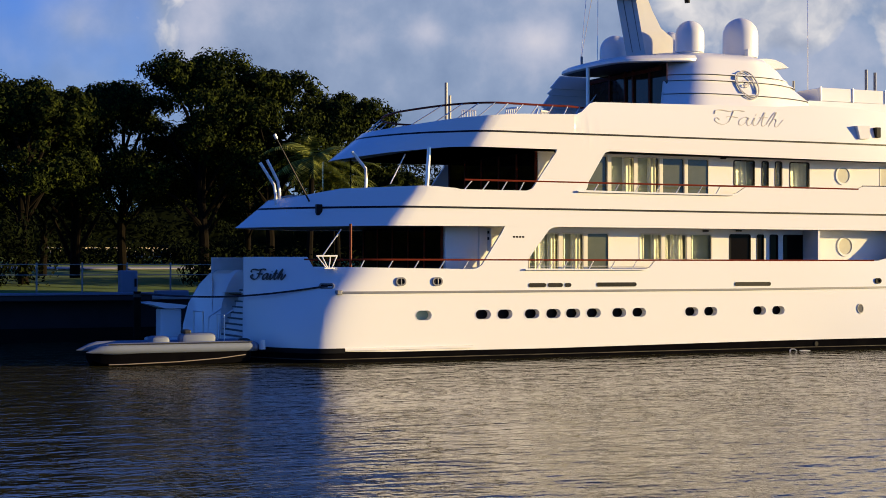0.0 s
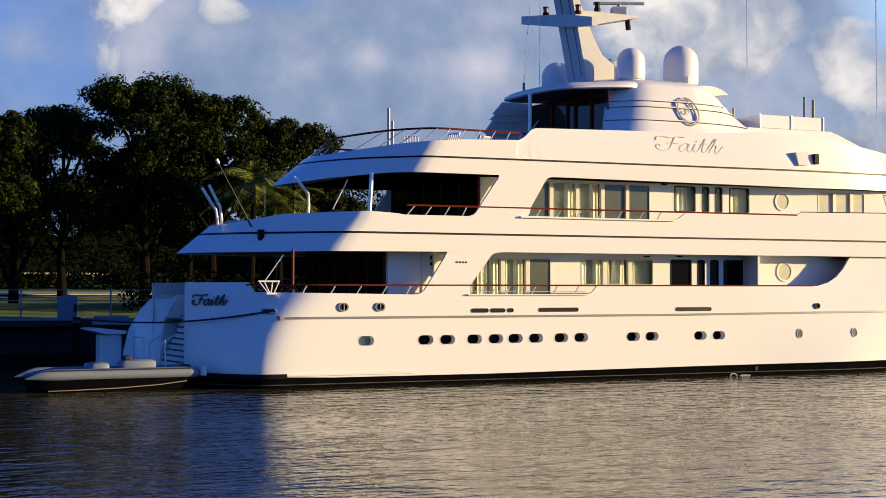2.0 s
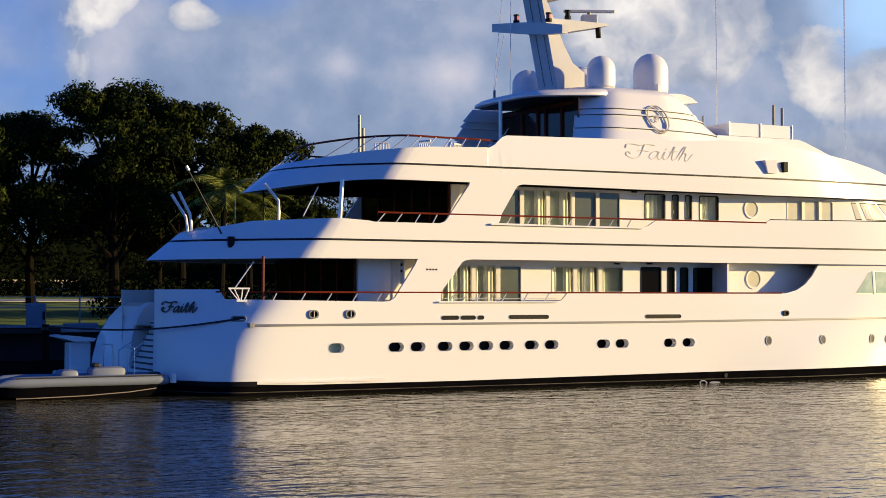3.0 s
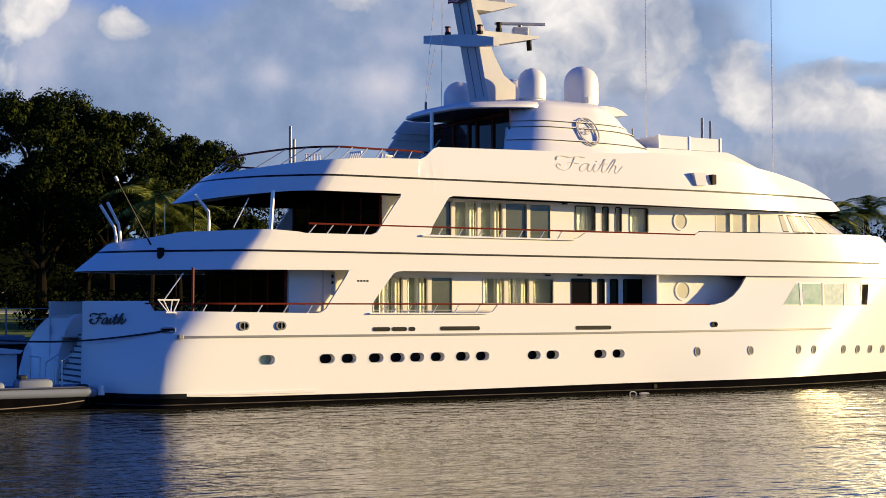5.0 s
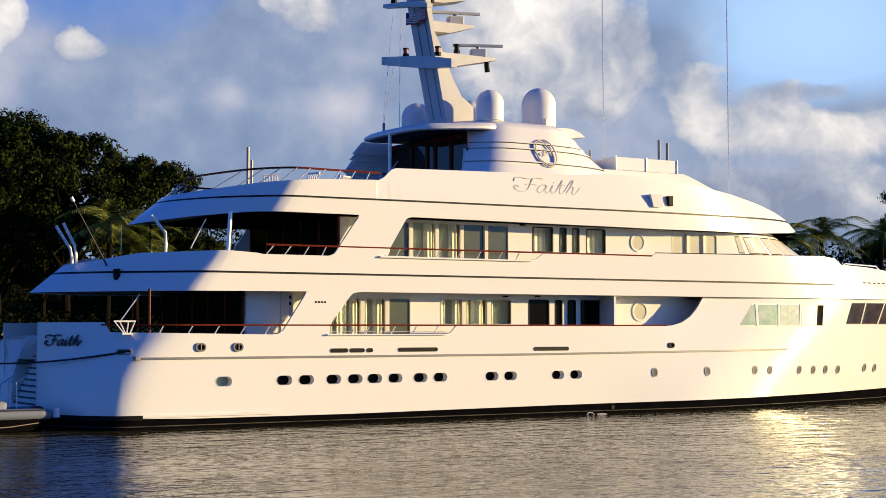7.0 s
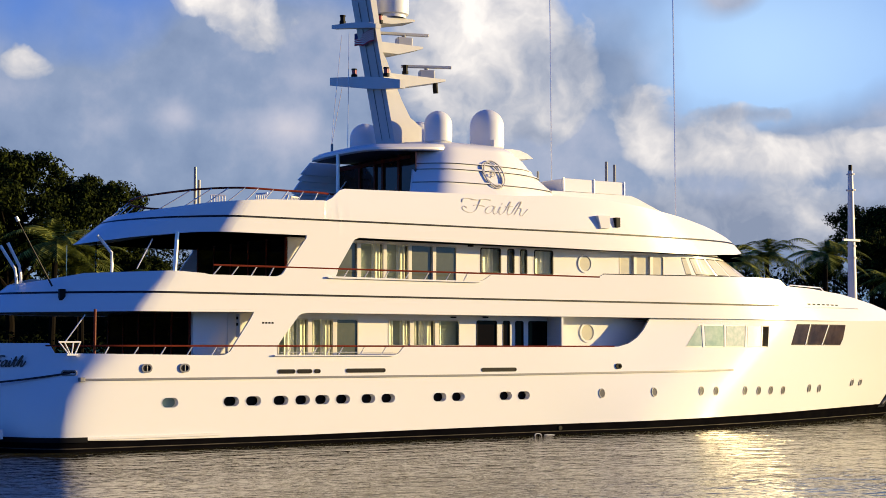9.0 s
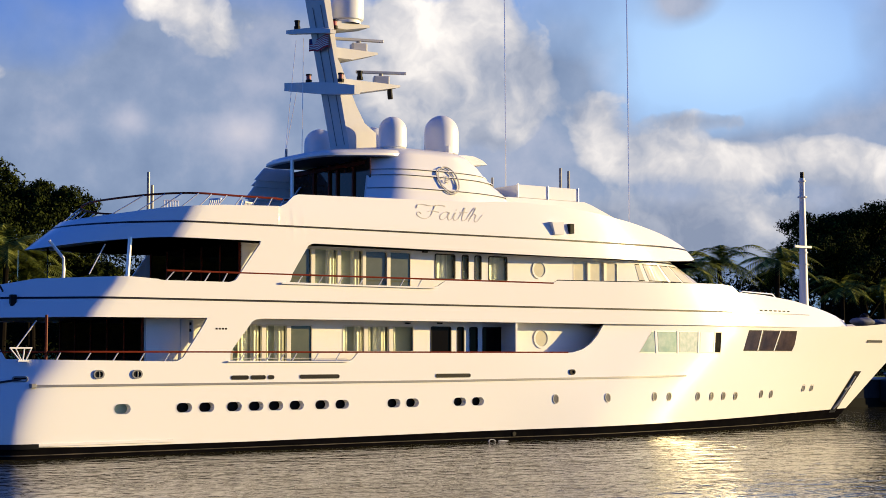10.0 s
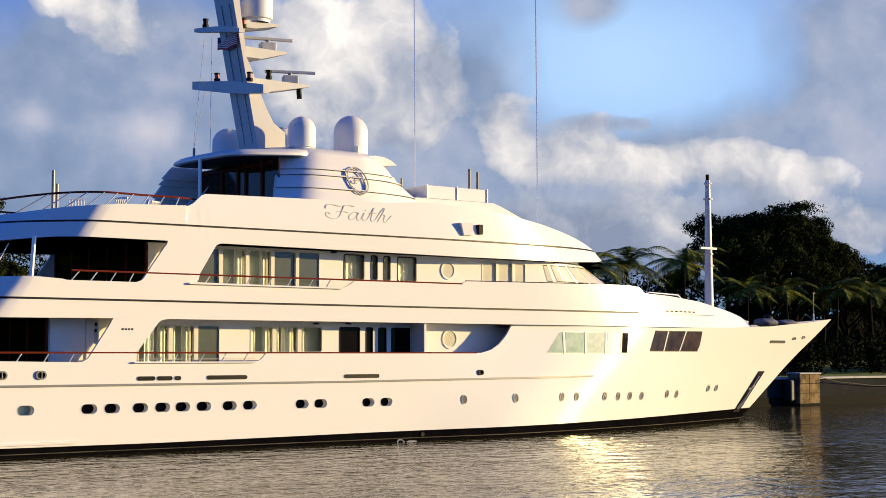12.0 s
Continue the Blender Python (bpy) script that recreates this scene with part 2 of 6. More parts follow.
def leaf_material(name, dark, pale):
    m = bpy.data.materials.new(name)
    m.use_nodes = True
    tr = m.node_tree
    b = tr.nodes["Principled BSDF"]
    b.inputs["Roughness"].default_value = 0.85
    b.inputs["Specular IOR Level"].default_value = 0.05
    geo = tr.nodes.new("ShaderNodeNewGeometry")
    tr.links.new(ramp(tr, geo.outputs["Random Per Island"], [(0.0, dark), (0.6, tuple(0.8 * a + 0.2 * c for a, c in zip(dark, pale))), (1.0, pale)]), b.inputs["Base Color"])
    return m


# Crown greens far below leaf colour; the trees' shade is mixed in.
LEAF = leaf_material("shaded_foliage", (0.004, 0.008, 0.002), (0.050, 0.064, 0.008))
# Near-black green: the shade over woods and shrubs is put into the colour.
THICKET = leaf_material("shaded_thicket_foliage", (0.002, 0.004, 0.001), (0.014, 0.020, 0.004))
PALM = leaf_material("palm_foliage", (0.07, 0.09, 0.018), (0.34, 0.36, 0.07))
# Dark brown that carries the shade beneath the white overhangs.
SOFFITSHADE = material("dark_brown_soffit_shade", (0.035, 0.022, 0.015), 0.5, var=0.3, scale=2.0)
DARKTRIM = material("dark_bronze_trim", (0.018, 0.014, 0.011), 0.5, spec=0.3)

# ---- helpers for building ----
CY = 52.8     # the yacht's centre line
BEAM = 4.8    # half of its beam


def part(name, bm, mat, parent=None, label="", smooth=False):
    me = bpy.data.meshes.new(name)
    bm.normal_update()
    bm.to_mesh(me)
    bm.free()
    if smooth:
        for p in me.polygons:
            p.use_smooth = True
        me.set_sharp_from_angle(angle=radians(35))
    ob = new(name, me)
    me.materials.append(mat)
    if parent is not None:
        ob.parent = parent
    if label:
        ob["label"] = label
    return ob


def thing(name, label, category, group="", kind="", at=(0, 0, 0)):
    ob = new(name)
    ob.location = at
    return tagged(ob, label, category, group, kind)


def box_bm(x0, x1, y0, y1, z0, z1, bevel=0.0, bm=None):
    own = bm or bmesh.new()
    vs = [own.verts.new((x, y, z)) for z in (z0, z1) for x, y in ((x0, y0), (x1, y0), (x1, y1), (x0, y1))]
    fs = [own.faces.new([vs[i] for i in f]) for f in ((3, 2, 1, 0), (4, 5, 6, 7), (0, 1, 5, 4), (1, 2, 6, 5), (2, 3, 7, 6), (3, 0, 4, 7))]
    if bevel and bm is None:
        bmesh.ops.bevel(own, geom=own.edges[:], offset=bevel, segments=2, profile=0.5, affect="EDGES")
    return own


def tube_bm(points, radius, sides=8, bm=None, radius_end=None):
    """A round bar along points."""
    own = bm or bmesh.new()
    pts = [Vector(p) for p in points]
    rings = []
    for i, p in enumerate(pts):
        d = (pts[min(i + 1, len(pts) - 1)] - pts[max(i - 1, 0)]).normalized()
        a = d.orthogonal().normalized() if abs(d.z) > 0.95 else d.cross(Vector((0, 0, 1))).normalized()
        b = d.cross(a)
        r = radius if radius_end is None else radius + (radius_end - radius) * i / (len(pts) - 1)
        rings.append([own.verts.new(p + (a * math.cos(k * math.tau / sides) + b * math.sin(k * math.tau / sides)) * r) for k in range(sides)])
    for r0, r1 in zip(rings, rings[1:]):
        for k in range(sides):
            own.faces.new((r0[k], r0[(k + 1) % sides], r1[(k + 1) % sides], r1[k]))
    own.faces.new(rings[0][::-1])
    own.faces.new(rings[-1])
    return own


def prism_bm(outline, y0, y1, bm=None):
    """An outline in x, z carried from y0 to y1."""
    own = bm or bmesh.new()
    a = [own.verts.new((x, y0, z)) for x, z in outline]
    b = [own.verts.new((x, y1, z)) for x, z in outline]
    n = len(a)
    own.faces.new(a)
    own.faces.new(b[::-1])
    for i in range(n):
        own.faces.new((a[i], b[i], b[(i + 1) % n], a[(i + 1) % n]))
    bmesh.ops.recalc_face_normals(own, faces=own.faces[:])
    return own


def table(rows):
    """A function that runs in straight lines through rows of (x, value)."""
    xs, vs = [r[0] for r in rows], [r[1] for r in rows]
    return lambda x: float(np.interp(x, xs, vs))


# ---- the yacht's plan ----
def bend(x, mid, slope, soft=0.24):
    """Half-breadth of a flat side that turns in aft of mid in a short bend and runs on straight."""
    u = (mid - x) / soft
    return BEAM - slope * soft * (u if u > 30 else math.log1p(math.exp(u)))


def stern_curve(x, tip, mid, slope):
    """A bent side that closes in a rounded tip."""
    t = min(max((x - tip) / 1.3, 0.0), 1.0)
    return max(bend(x, mid, slope, 0.15), 0.9) * math.sqrt(t * (2 - t))


def smooth(a, b, x):
    t = min(max((x - a) / (b - a), 0.0), 1.0)
    return t * t * (3 - 2 * t)


def stem_x(z):
    """The stem's line: it rakes forward and hollows below the rail."""
    return 62.1 + 1.40 * z - 0.42 * (1 - smooth(2.8, 5.5, z))


def bow_half(x, z):
    """Half-breadth of the fore part of the hull, flared towards the deck."""
    start, stem = 40.4 + 1.2 * z, stem_x(z)
    u = min(max((x - start) / (stem - start), 0.0), 1.0)
    return BEAM * (1 - u ** (1.42 + 0.02 * z)) - 0.10 * smooth(36.5, 43.0, x) * (1 - smooth(52.0, 60.0, x)) * (z - 2.6)


@functools.lru_cache(None)
def quarter(z, soft=0.30):
    """Where the side turns into the stern quarter at a height, and how steeply: the turn moves forward in a curve towards the rail."""
    turn = 17.42 + 0.18 * max(z - 0.6, 0.0) ** 2
    mid = turn
    for _ in range(6):
        slope = 2.75 / (soft * math.log1p(math.exp((mid - 15.75) / soft)))
        r = min(0.53 / slope, 0.9)
        mid = turn + soft * math.log(r / (1 - r))
    return mid, slope, soft


def hull_point(x, z):
    stem = stem_x(z)
    if x > 50:
        x = 50 + (x - 50) * (stem - 50) / 19.7
        return x, bow_half(x, z)
    if x < 21:
        return x, bend(x, *quarter(round(z, 3)))
    return x, bow_half(x, z)


def upper_point(x, z):
    """The band round the upper deck, leaning in towards its rail at the stern, drawn in over the foredeck."""
    tip = 16.0 + (z - 4.7) * 1.25
    if x < 25:
        x = 25 - (25 - x) * (25 - tip) / 9.0
        return x, stern_curve(x, tip, 20.45 + (z - 5.4) * 0.85, 0.98)
    if x > 43:
        nose = 63.2 - (z - 4.8) * 1.6
        x = 43 + (x - 43) * (nose - 43) / 20.0
        u = (x - 43) / (nose - 43)
        return x, BEAM * (1 - u ** 2.1) ** 0.75
    return x, BEAM


def top_point(x, z):
    tip = 19.6 + (z - 7.2) * 1.35
    if x < 27:
        x = 27 - (27 - x) * (27 - tip) / 7.4
        return x, stern_curve(x, tip, 23.3 + (z - 8.0) * 0.6, 1.0)
    if x > 36:
        nose = 51.6 - (z - 7.6) * 1.3
        x = 36 + (x - 36) * (nose - 36) / 15.5
        u = (x - 36) / (nose - 36)
        lean = max(0.0, z - 8.2) * 0.25
        return x, (BEAM - lean) * (1 - u ** 2.6) ** 0.5
    return x, BEAM - max(0.0, z - 8.2) * 0.25


def spread(lo, hi, step, near=(), tight=0.05):
    """Stations from lo to hi, closer together round the places named."""
    xs = set(np.arange(lo, hi + 1e-6, step).round(3)) | {round(hi, 3)}
    for a, b in near:
        xs |= set(np.arange(a, b + 1e-6, tight).round(3))
    return sorted(float(x) for x in xs)


def band_bm(xs, low, high, point, rows, thick=0.10, sides=(-1, 1), outset=0.0, levels=(), skip=None):
    """A skin of some thickness between two heights along the plan, on both sides of the yacht. levels: fixed heights that are
    rows of the skin; skip(x0, x1, z0, z1): cells that stay open on the starboard side."""
    bm = bmesh.new()
    fixed = len(levels)
    for side in sides:
        for skin in (0, 1):
            grid = []
            for x in xs:
                a, b = low(x), high(x)
                zs = [a, *levels]
                zs += [zs[-1] + (b - zs[-1]) * r / rows for r in range(1, rows + 1)]
                col = []
                for z in zs:
                    px, hb = point(x, z)
                    hb = max(hb + outset - (thick if skin else 0), 0.0)
                    col.append(bm.verts.new((px, CY + side * hb, z)))
                grid.append(col)
            for c0, c1 in zip(grid, grid[1:]):
                for r in range(rows + fixed):
                    if skip and side < 0 and skip(c0[r].co.x, c1[r].co.x, c0[r].co.z, c0[r + 1].co.z):
                        continue
                    quad = (c0[r], c1[r], c1[r + 1], c0[r + 1])
                    if (c0[r + 1].co - c0[r].co).length + (c1[r + 1].co - c1[r].co).length < 1e-4:
                        continue
                    bm.faces.new(quad if (side < 0) != bool(skin) else quad[::-1])
            if skin == 0:
                outer = grid
            else:
                for line in ([(o[0], i[0]) for o, i in zip(outer, grid)], [(o[-1], i[-1]) for o, i in zip(outer, grid)],
                             list(zip(outer[0], grid[0])), list(zip(outer[-1], grid[-1]))):
                    for (o0, i0), (o1, i1) in zip(line, line[1:]):
                        if (o0.co - o1.co).length > 1e-4:
                            bm.faces.new((o0, o1, i1, i0))
    bmesh.ops.remove_doubles(bm, verts=bm.verts[:], dist=0.0005)
    bmesh.ops.recalc_face_normals(bm, faces=bm.faces[:])
    return bm


def deck_bm(xs, z, point, inset, thick=0.08):
    """A level deck that fills the plan."""
    bm = bmesh.new()
    rim = [(point(x, z)[0], max(point(x, z)[1] - inset, 0.001)) for x in xs]
    for zz, flip in ((z, False), (z - thick, True)):
        left = [bm.verts.new((x, CY - h, zz)) for x, h in rim]
        right = [bm.verts.new((x, CY + h, zz)) for x, h in rim]
        for i in range(len(rim) - 1):
            f = (left[i], left[i + 1], right[i + 1], right[i])
            bm.faces.new(f[::-1] if flip else f)
    return bm


yacht = thing("motor_yacht", "large white three-deck motor yacht moored on calm water", "yacht")

# hull: below the main rail; the aft cut-out, the pillar and the side-deck cut-out shape its upper edge
hull_top = table([(14.9, 3.69), (17.5, 3.69), (17.6, 3.36), (22.95, 3.28), (23.15, 3.30), (23.35, 3.42), (24.12, 4.55), (24.20, 4.70), (24.20, 4.77), (25.12, 4.77), (25.121, 3.30),
                  (29.95, 3.28), (30.12, 3.33), (30.35, 3.58), (40.3, 3.58), (40.65, 3.60), (41.2, 3.73), (41.65, 3.96), (42.05, 4.30), (42.3, 4.60), (42.45, 4.77), (58, 4.82), (62.5, 4.95), (66.5, 5.2), (69.7, 5.46)])
hull_xs = spread(15.7, 69.7, 0.45, [(22.8, 25.4), (29.8, 30.5), (40.3, 42.6)], 0.06)
hull_xs = sorted(set(hull_xs) | {25.12, 25.121, 17.5, 17.6} | set(np.arange(15.7, 21, 0.15).round(3)))
PORTS = (21.16, 23.40, 24.24, 25.30, 26.15, 26.94, 27.78, 28.83, 29.67, 31.92, 32.75, 34.94, 35.80)
PORT_Z, PORT_W, PORT_H = 1.715, 0.36, 0.26      # half sizes of the plate that carries a port
hull_xs = hull_xs + [c + s * PORT_W for c in PORTS for s in (-1, 1)]
hull_xs = sorted(set(round(x, 4) for x in hull_xs))
in_port = lambda x0, x1, z0, z1: abs(z0 - PORT_Z + PORT_H) < 0.01 and any(abs((x0 + x1) / 2 - c) < PORT_W for c in PORTS)
boot_line = table([(15.7, 0.62), (20, 0.51), (26, 0.50), (35, 0.57), (45, 0.61), (50, 0.65), (58, 0.72), (69.7, 0.80)])
hull = part("hull", band_bm(hull_xs, boot_line, hull_top, hull_point, 7, levels=(1.0, PORT_Z - PORT_H, PORT_Z + PORT_H, 2.3), skip=in_port), PAINT, yacht, "glossy white hull side", True)
part("boot_top", band_bm(hull_xs, lambda x: -0.8, boot_line, hull_point, 3, outset=-0.01), BOOT, yacht, "black waterline paint", True)
rub_z = table([(18.2, 2.47), (34, 2.48), (47.2, 2.57)])
part("waterline_stripe", band_bm(hull_xs, lambda x: 0.285, lambda x: 0.315, hull_point, 1, 0.02, sides=(-1,), outset=0.012), WATERLINE, yacht, "thin dull waterline mark", True)
part("rub_rail", band_bm(spread(18.2, 47.2, 0.5), rub_z, lambda x: rub_z(x) + 0.07, hull_point, 1, 0.06, outset=0.05), GREYLINE, yacht, "grey rubbing strake", True)

# the band round the upper deck
upper_low = table([(16.0, 4.72), (25.12, 4.77), (25.121, 3.30), (25.13, 3.60), (25.98, 4.66), (26.1, 4.73), (26.36, 4.77), (42.2, 4.77), (63, 4.80)])
upper_high = table([(16.0, 5.70), (17.5, 6.05), (20.4, 6.12), (21.9, 6.05), (22.0, 6.02), (25.1, 6.02), (25.32, 6.10), (26.15, 7.25), (26.29, 7.42), (26.29, 7.50), (27.3, 7.50), (27.301, 6.08), (33.7, 6.05), (33.95, 6.12), (34.3, 6.33),
                    (39.55, 6.36), (39.8, 6.48), (47.0, 6.56), (50.6, 6.60), (51.5, 6.54), (51.75, 6.28), (54, 6.22), (57, 6.03), (60.0, 5.68), (61.8, 5.42), (63, 5.05)])
upper_xs = spread(16.0, 63.0, 0.5, [(25.0, 27.4), (33.6, 34.4), (39.4, 40.0), (51.3, 51.9)], 0.06)
upper_xs = sorted(set(upper_xs) | {25.12, 25.121, 25.13, 27.3, 27.301, 22.0, 26.29} | {round(16 + 9 * (1 - math.cos(u * 0.05)), 3) for u in range(32)} | {round(63 - 20 * (1 - math.cos(u * 0.06)), 3) for u in range(20)})
part("upper_bulwark", band_bm(upper_xs, upper_low, upper_high, upper_point, 6), PAINT_DECK, yacht, "white band round the upper deck", True)
part("upper_stripe", band_bm([x for x in upper_xs if x < 51], lambda x: 5.355, lambda x: 5.425, upper_point, 1, 0.02, outset=0.012), STRIPE, yacht, "dark blue pinstripe")

# the band round the sun deck
top_low = table([(19.6, 7.20), (20.5, 7.36), (22, 7.50), (26.29, 7.50), (27.3, 7.50), (27.301, 6.085), (27.50, 6.085), (27.56, 6.36), (28.15, 7.30), (28.25, 7.44), (28.45, 7.50), (40, 7.46), (46, 7.52), (49, 7.68), (51.5, 7.95)])
top_high = table([(19.6, 8.30), (21.5, 8.55), (24, 8.70), (27.15, 8.78), (27.4, 8.90), (27.75, 9.20), (27.95, 9.27), (36, 9.45), (38, 9.58), (41, 9.54), (43.5, 9.39), (46, 9.13), (48, 8.82), (49.5, 8.50), (50.6, 8.24), (51.2, 8.06), (51.5, 7.97)])
top_xs = sorted(set(spread(19.6, 51.5, 0.5, [(26.2, 28.6)], 0.06)) | {26.29, 27.3, 27.301} | {round(19.6 + 8.4 * (1 - math.cos(u * 0.05)), 3) for u in range(32)} | {round(51.5 - 15.5 * (1 - math.cos(u * 0.06)), 3) for u in range(26)})
part("sun_deck_bulwark", band_bm(top_xs, top_low, top_high, top_point, 6), PAINT_DECK, yacht, "white band round the sun deck", True)
for s in (-1, 1):
    part("bow_stripe", band_bm([x for x in upper_xs if 51 <= x < 58], lambda x: 5.37, lambda x: 5.41, upper_point, 1, 0.02, sides=(s,), outset=0.012), GREYLINE, yacht, "thin grey pinstripe")
stripe_z = table([(19, 8.01), (44, 8.11), (51, 8.20)])
part("sun_deck_stripe", band_bm([x for x in top_xs if x < 50.8], stripe_z, lambda x: stripe_z(x) + 0.065, top_point, 1, 0.02, outset=0.012), STRIPE, yacht, "dark blue pinstripe")

# decks and the deck heads under them
part("main_deck", deck_bm(spread(16, 66, 0.5), 2.42, hull_point, 0.12), TEAK, yacht, "teak main deck")
part("upper_deck", deck_bm([x for x in upper_xs if x < 44], 5.05, upper_point, 0.11, 0.25), PAINT_DECK, yacht, "white upper deck and deck head")
part("foredeck", deck_bm(spread(42, 69.5, 0.5), 4.72, hull_point, 0.12), TEAK, yacht, "teak foredeck")
part("sun_deck", deck_bm([x for x in top_xs if x < 51], 7.72, top_point, 0.11, 0.22), PAINT_DECK, yacht, "white sun deck and deck head")

# foredeck roof: closes the band over the fore part
def roof_cap(xs, height, point, camber, inset, across=8):
    bm = bmesh.new()
    rows = []
    for x in xs:
        z = height(x) - 0.01
        px, h = point(x, z)
        h = max(h - inset, 0.0)
        rows.append([bm.verts.new((px, CY + h * (2 * k / across - 1), z + camber * (1 - (2 * k / across - 1) ** 2))) for k in range(across + 1)])
    for r0, r1 in zip(rows, rows[1:]):
        for k in range(across):
            bm.faces.new((r0[k], r1[k], r1[k + 1], r0[k + 1]))
    bmesh.ops.remove_doubles(bm, verts=bm.verts[:], dist=0.0005)
    return bm


# thin sheets below the white decks, coloured as the shade there
part("upper_deck_head", roof_cap([x for x in upper_xs if x < 25.1], lambda x: upper_low(x) + 0.04, upper_point, 0.0, 0.07), SOFFITSHADE, yacht, "dark brown sheet for the shade under the deck head")
part("sun_deck_head", roof_cap([x for x in top_xs if x < 27.2], lambda x: top_low(x) + 0.04, top_point, 0.0, 0.07), SOFFITSHADE, yacht, "dark brown sheet for the shade under the deck head")
part("foredeck_roof", roof_cap([x for x in upper_xs if x > 46], upper_high, upper_point, 0.22, 0.02), PAINT_DECK, yacht, smooth=True)
part("wheelhouse_roof", roof_cap([x for x in top_xs if x > 36], top_high, top_point, 0.12, 0.02), PAINT_DECK, yacht, smooth=True)

# ---- hull fittings ----
def capsule(hw, hh, n=10):
    """A lying capsule's outline as (x, z)."""
    r = hh
    pts = []
    for k in range(2 * n):
        a = -math.pi / 2 + math.pi * (k % n) / (n - 1)
        c = hw - r
        pts.append((c + r * math.cos(a), r * math.sin(a)) if k < n else (-c - r * math.cos(a), -r * math.sin(a)))
    return pts


def port_plate():
    """A square of hull with a rounded, recessed opening."""
    bm = bmesh.new()
    inner = capsule(0.295, 0.168)
    n = len(inner)

    def to_edge(x, z):
        k = min(PORT_W / abs(x) if abs(x) > 1e-6 else 9e9, PORT_H / abs(z) if abs(z) > 1e-6 else 9e9)
        return x * k, z * k
    outer = [to_edge(x, z) for x, z in inner]
    for cx, cz in ((1, 1), (1, -1), (-1, 1), (-1, -1)):
        i = min(range(n), key=lambda j: (outer[j][0] - cx * PORT_W) ** 2 + (outer[j][1] - cz * PORT_H) ** 2)
        outer[i] = (cx * PORT_W, cz * PORT_H)
    rings = [[bm.verts.new((x, 0, z)) for x, z in outer], [bm.verts.new((x, 0, z)) for x, z in inner],
             [bm.verts.new((x * 0.97, 0.03, z * 0.95)) for x, z in inner], [bm.verts.new((x * 0.95, 0.26, z * 0.93)) for x, z in inner]]
    for r0, r1 in zip(rings, rings[1:]):
        for k in range(n):
            bm.faces.new((r0[k], r0[(k + 1) % n], r1[(k + 1) % n], r1[k]))
    bmesh.ops.recalc_face_normals(bm, faces=bm.faces[:])
    return bm


def flat_bm(outline, y, bm=None):
    own = bm or bmesh.new()
    own.faces.new([own.verts.new((x, y, z)) for x, z in outline])
    return own


def ring_bm(outer, inner, y0, y1):
    """A flat ring between two outlines of equal count, from y0 to y1."""
    bm = bmesh.new()
    n = len(outer)
    rings = [[bm.verts.new((x, y, z)) for x, z in o] for o, y in ((outer, y1), (outer, y0), (inner, y0), (inner, y1))]
    for r0, r1 in zip(rings, rings[1:]):
        for k in range(n):
            bm.faces.new((r0[k], r0[(k + 1) % n], r1[(k + 1) % n], r1[k]))
    bmesh.ops.recalc_face_normals(bm, faces=bm.faces[:])
    return bm


plate = port_plate()
first = part("porthole", plate, PAINT, hull, "recessed rounded porthole", True)
part("port_glass", flat_bm([(x * 0.95, z * 0.93) for x, z in capsule(0.295, 0.168)], 0.255), DARKGLASS, first)
part("rim", ring_bm([(x * 1.02, z * 1.03) for x, z in capsule(0.295, 0.168)], capsule(0.288, 0.161), -0.008, 0.01), STEEL, first)
first.location = (PORTS[1], CY - BEAM, PORT_Z)
for c in PORTS[2:]:
    copy_thing(first, pose(c, CY - BEAM, PORT_Z))
green = copy_thing(first, pose(PORTS[0], CY - BEAM, PORT_Z))
for ch in green.children:
    if ch.name.startswith("port_glass"):
        ch.data = ch.data.copy()
        ch.data.materials.clear()
        ch.data.materials.append(GREENGLASS)


def hull_frame(x, z):
    """A point on the starboard hull skin and the turn of its normal about the vertical."""
    px, h = hull_point(x, z)
    qx, g = hull_point(x + 0.2, z)
    return px, CY - h, math.degrees(math.atan2(h - g, qx - px))


def hull_tilt(x, z):
    """How far the skin looks down there."""
    return math.degrees(math.atan2(hull_point(x, z + 0.1)[1] - hull_point(x, z - 0.1)[1], 0.2))


def ellipse(hw, hh, n=20):
    return [(hw * math.cos(k * math.tau / n), hh * math.sin(k * math.tau / n)) for k in range(n)]


def find_station(x, z):
    """The plan station whose skin lies at x."""
    lo, hi = 15.7, 69.7
    for _ in range(40):
        m = (lo + hi) / 2
        lo, hi = (m, hi) if hull_point(m, z)[0] < x else (lo, m)
    return lo


light_ring = part("portlight", ring_bm(ellipse(0.15, 0.19), ellipse(0.12, 0.155), -0.025, 0.03), PORTRIM, hull, "round flush portlight")
part("port_glass", flat_bm(ellipse(0.135, 0.165), -0.012), PORTGLASS, light_ring)
lights_at = [(39.64, 1.74), (42.36, 1.75), (45.17, 1.75), (46.14, 1.73), (48.15, 1.71), (49.17, 1.69), (50.09, 1.69), (51.06, 1.67), (53.24, 1.72), (54.14, 1.70), (57.22, 1.94), (58.07, 1.95)]
for i, (x, z) in enumerate(lights_at):
    px, py, turn = hull_frame(find_station(x, z), z)
    m = pose(px, py - 0.004, z, 0, 0, turn) @ pose(0, 0, 0, hull_tilt(find_station(x, z), z))
    if i:
        copy_thing(light_ring, m)
    else:
        light_ring.matrix_basis = m

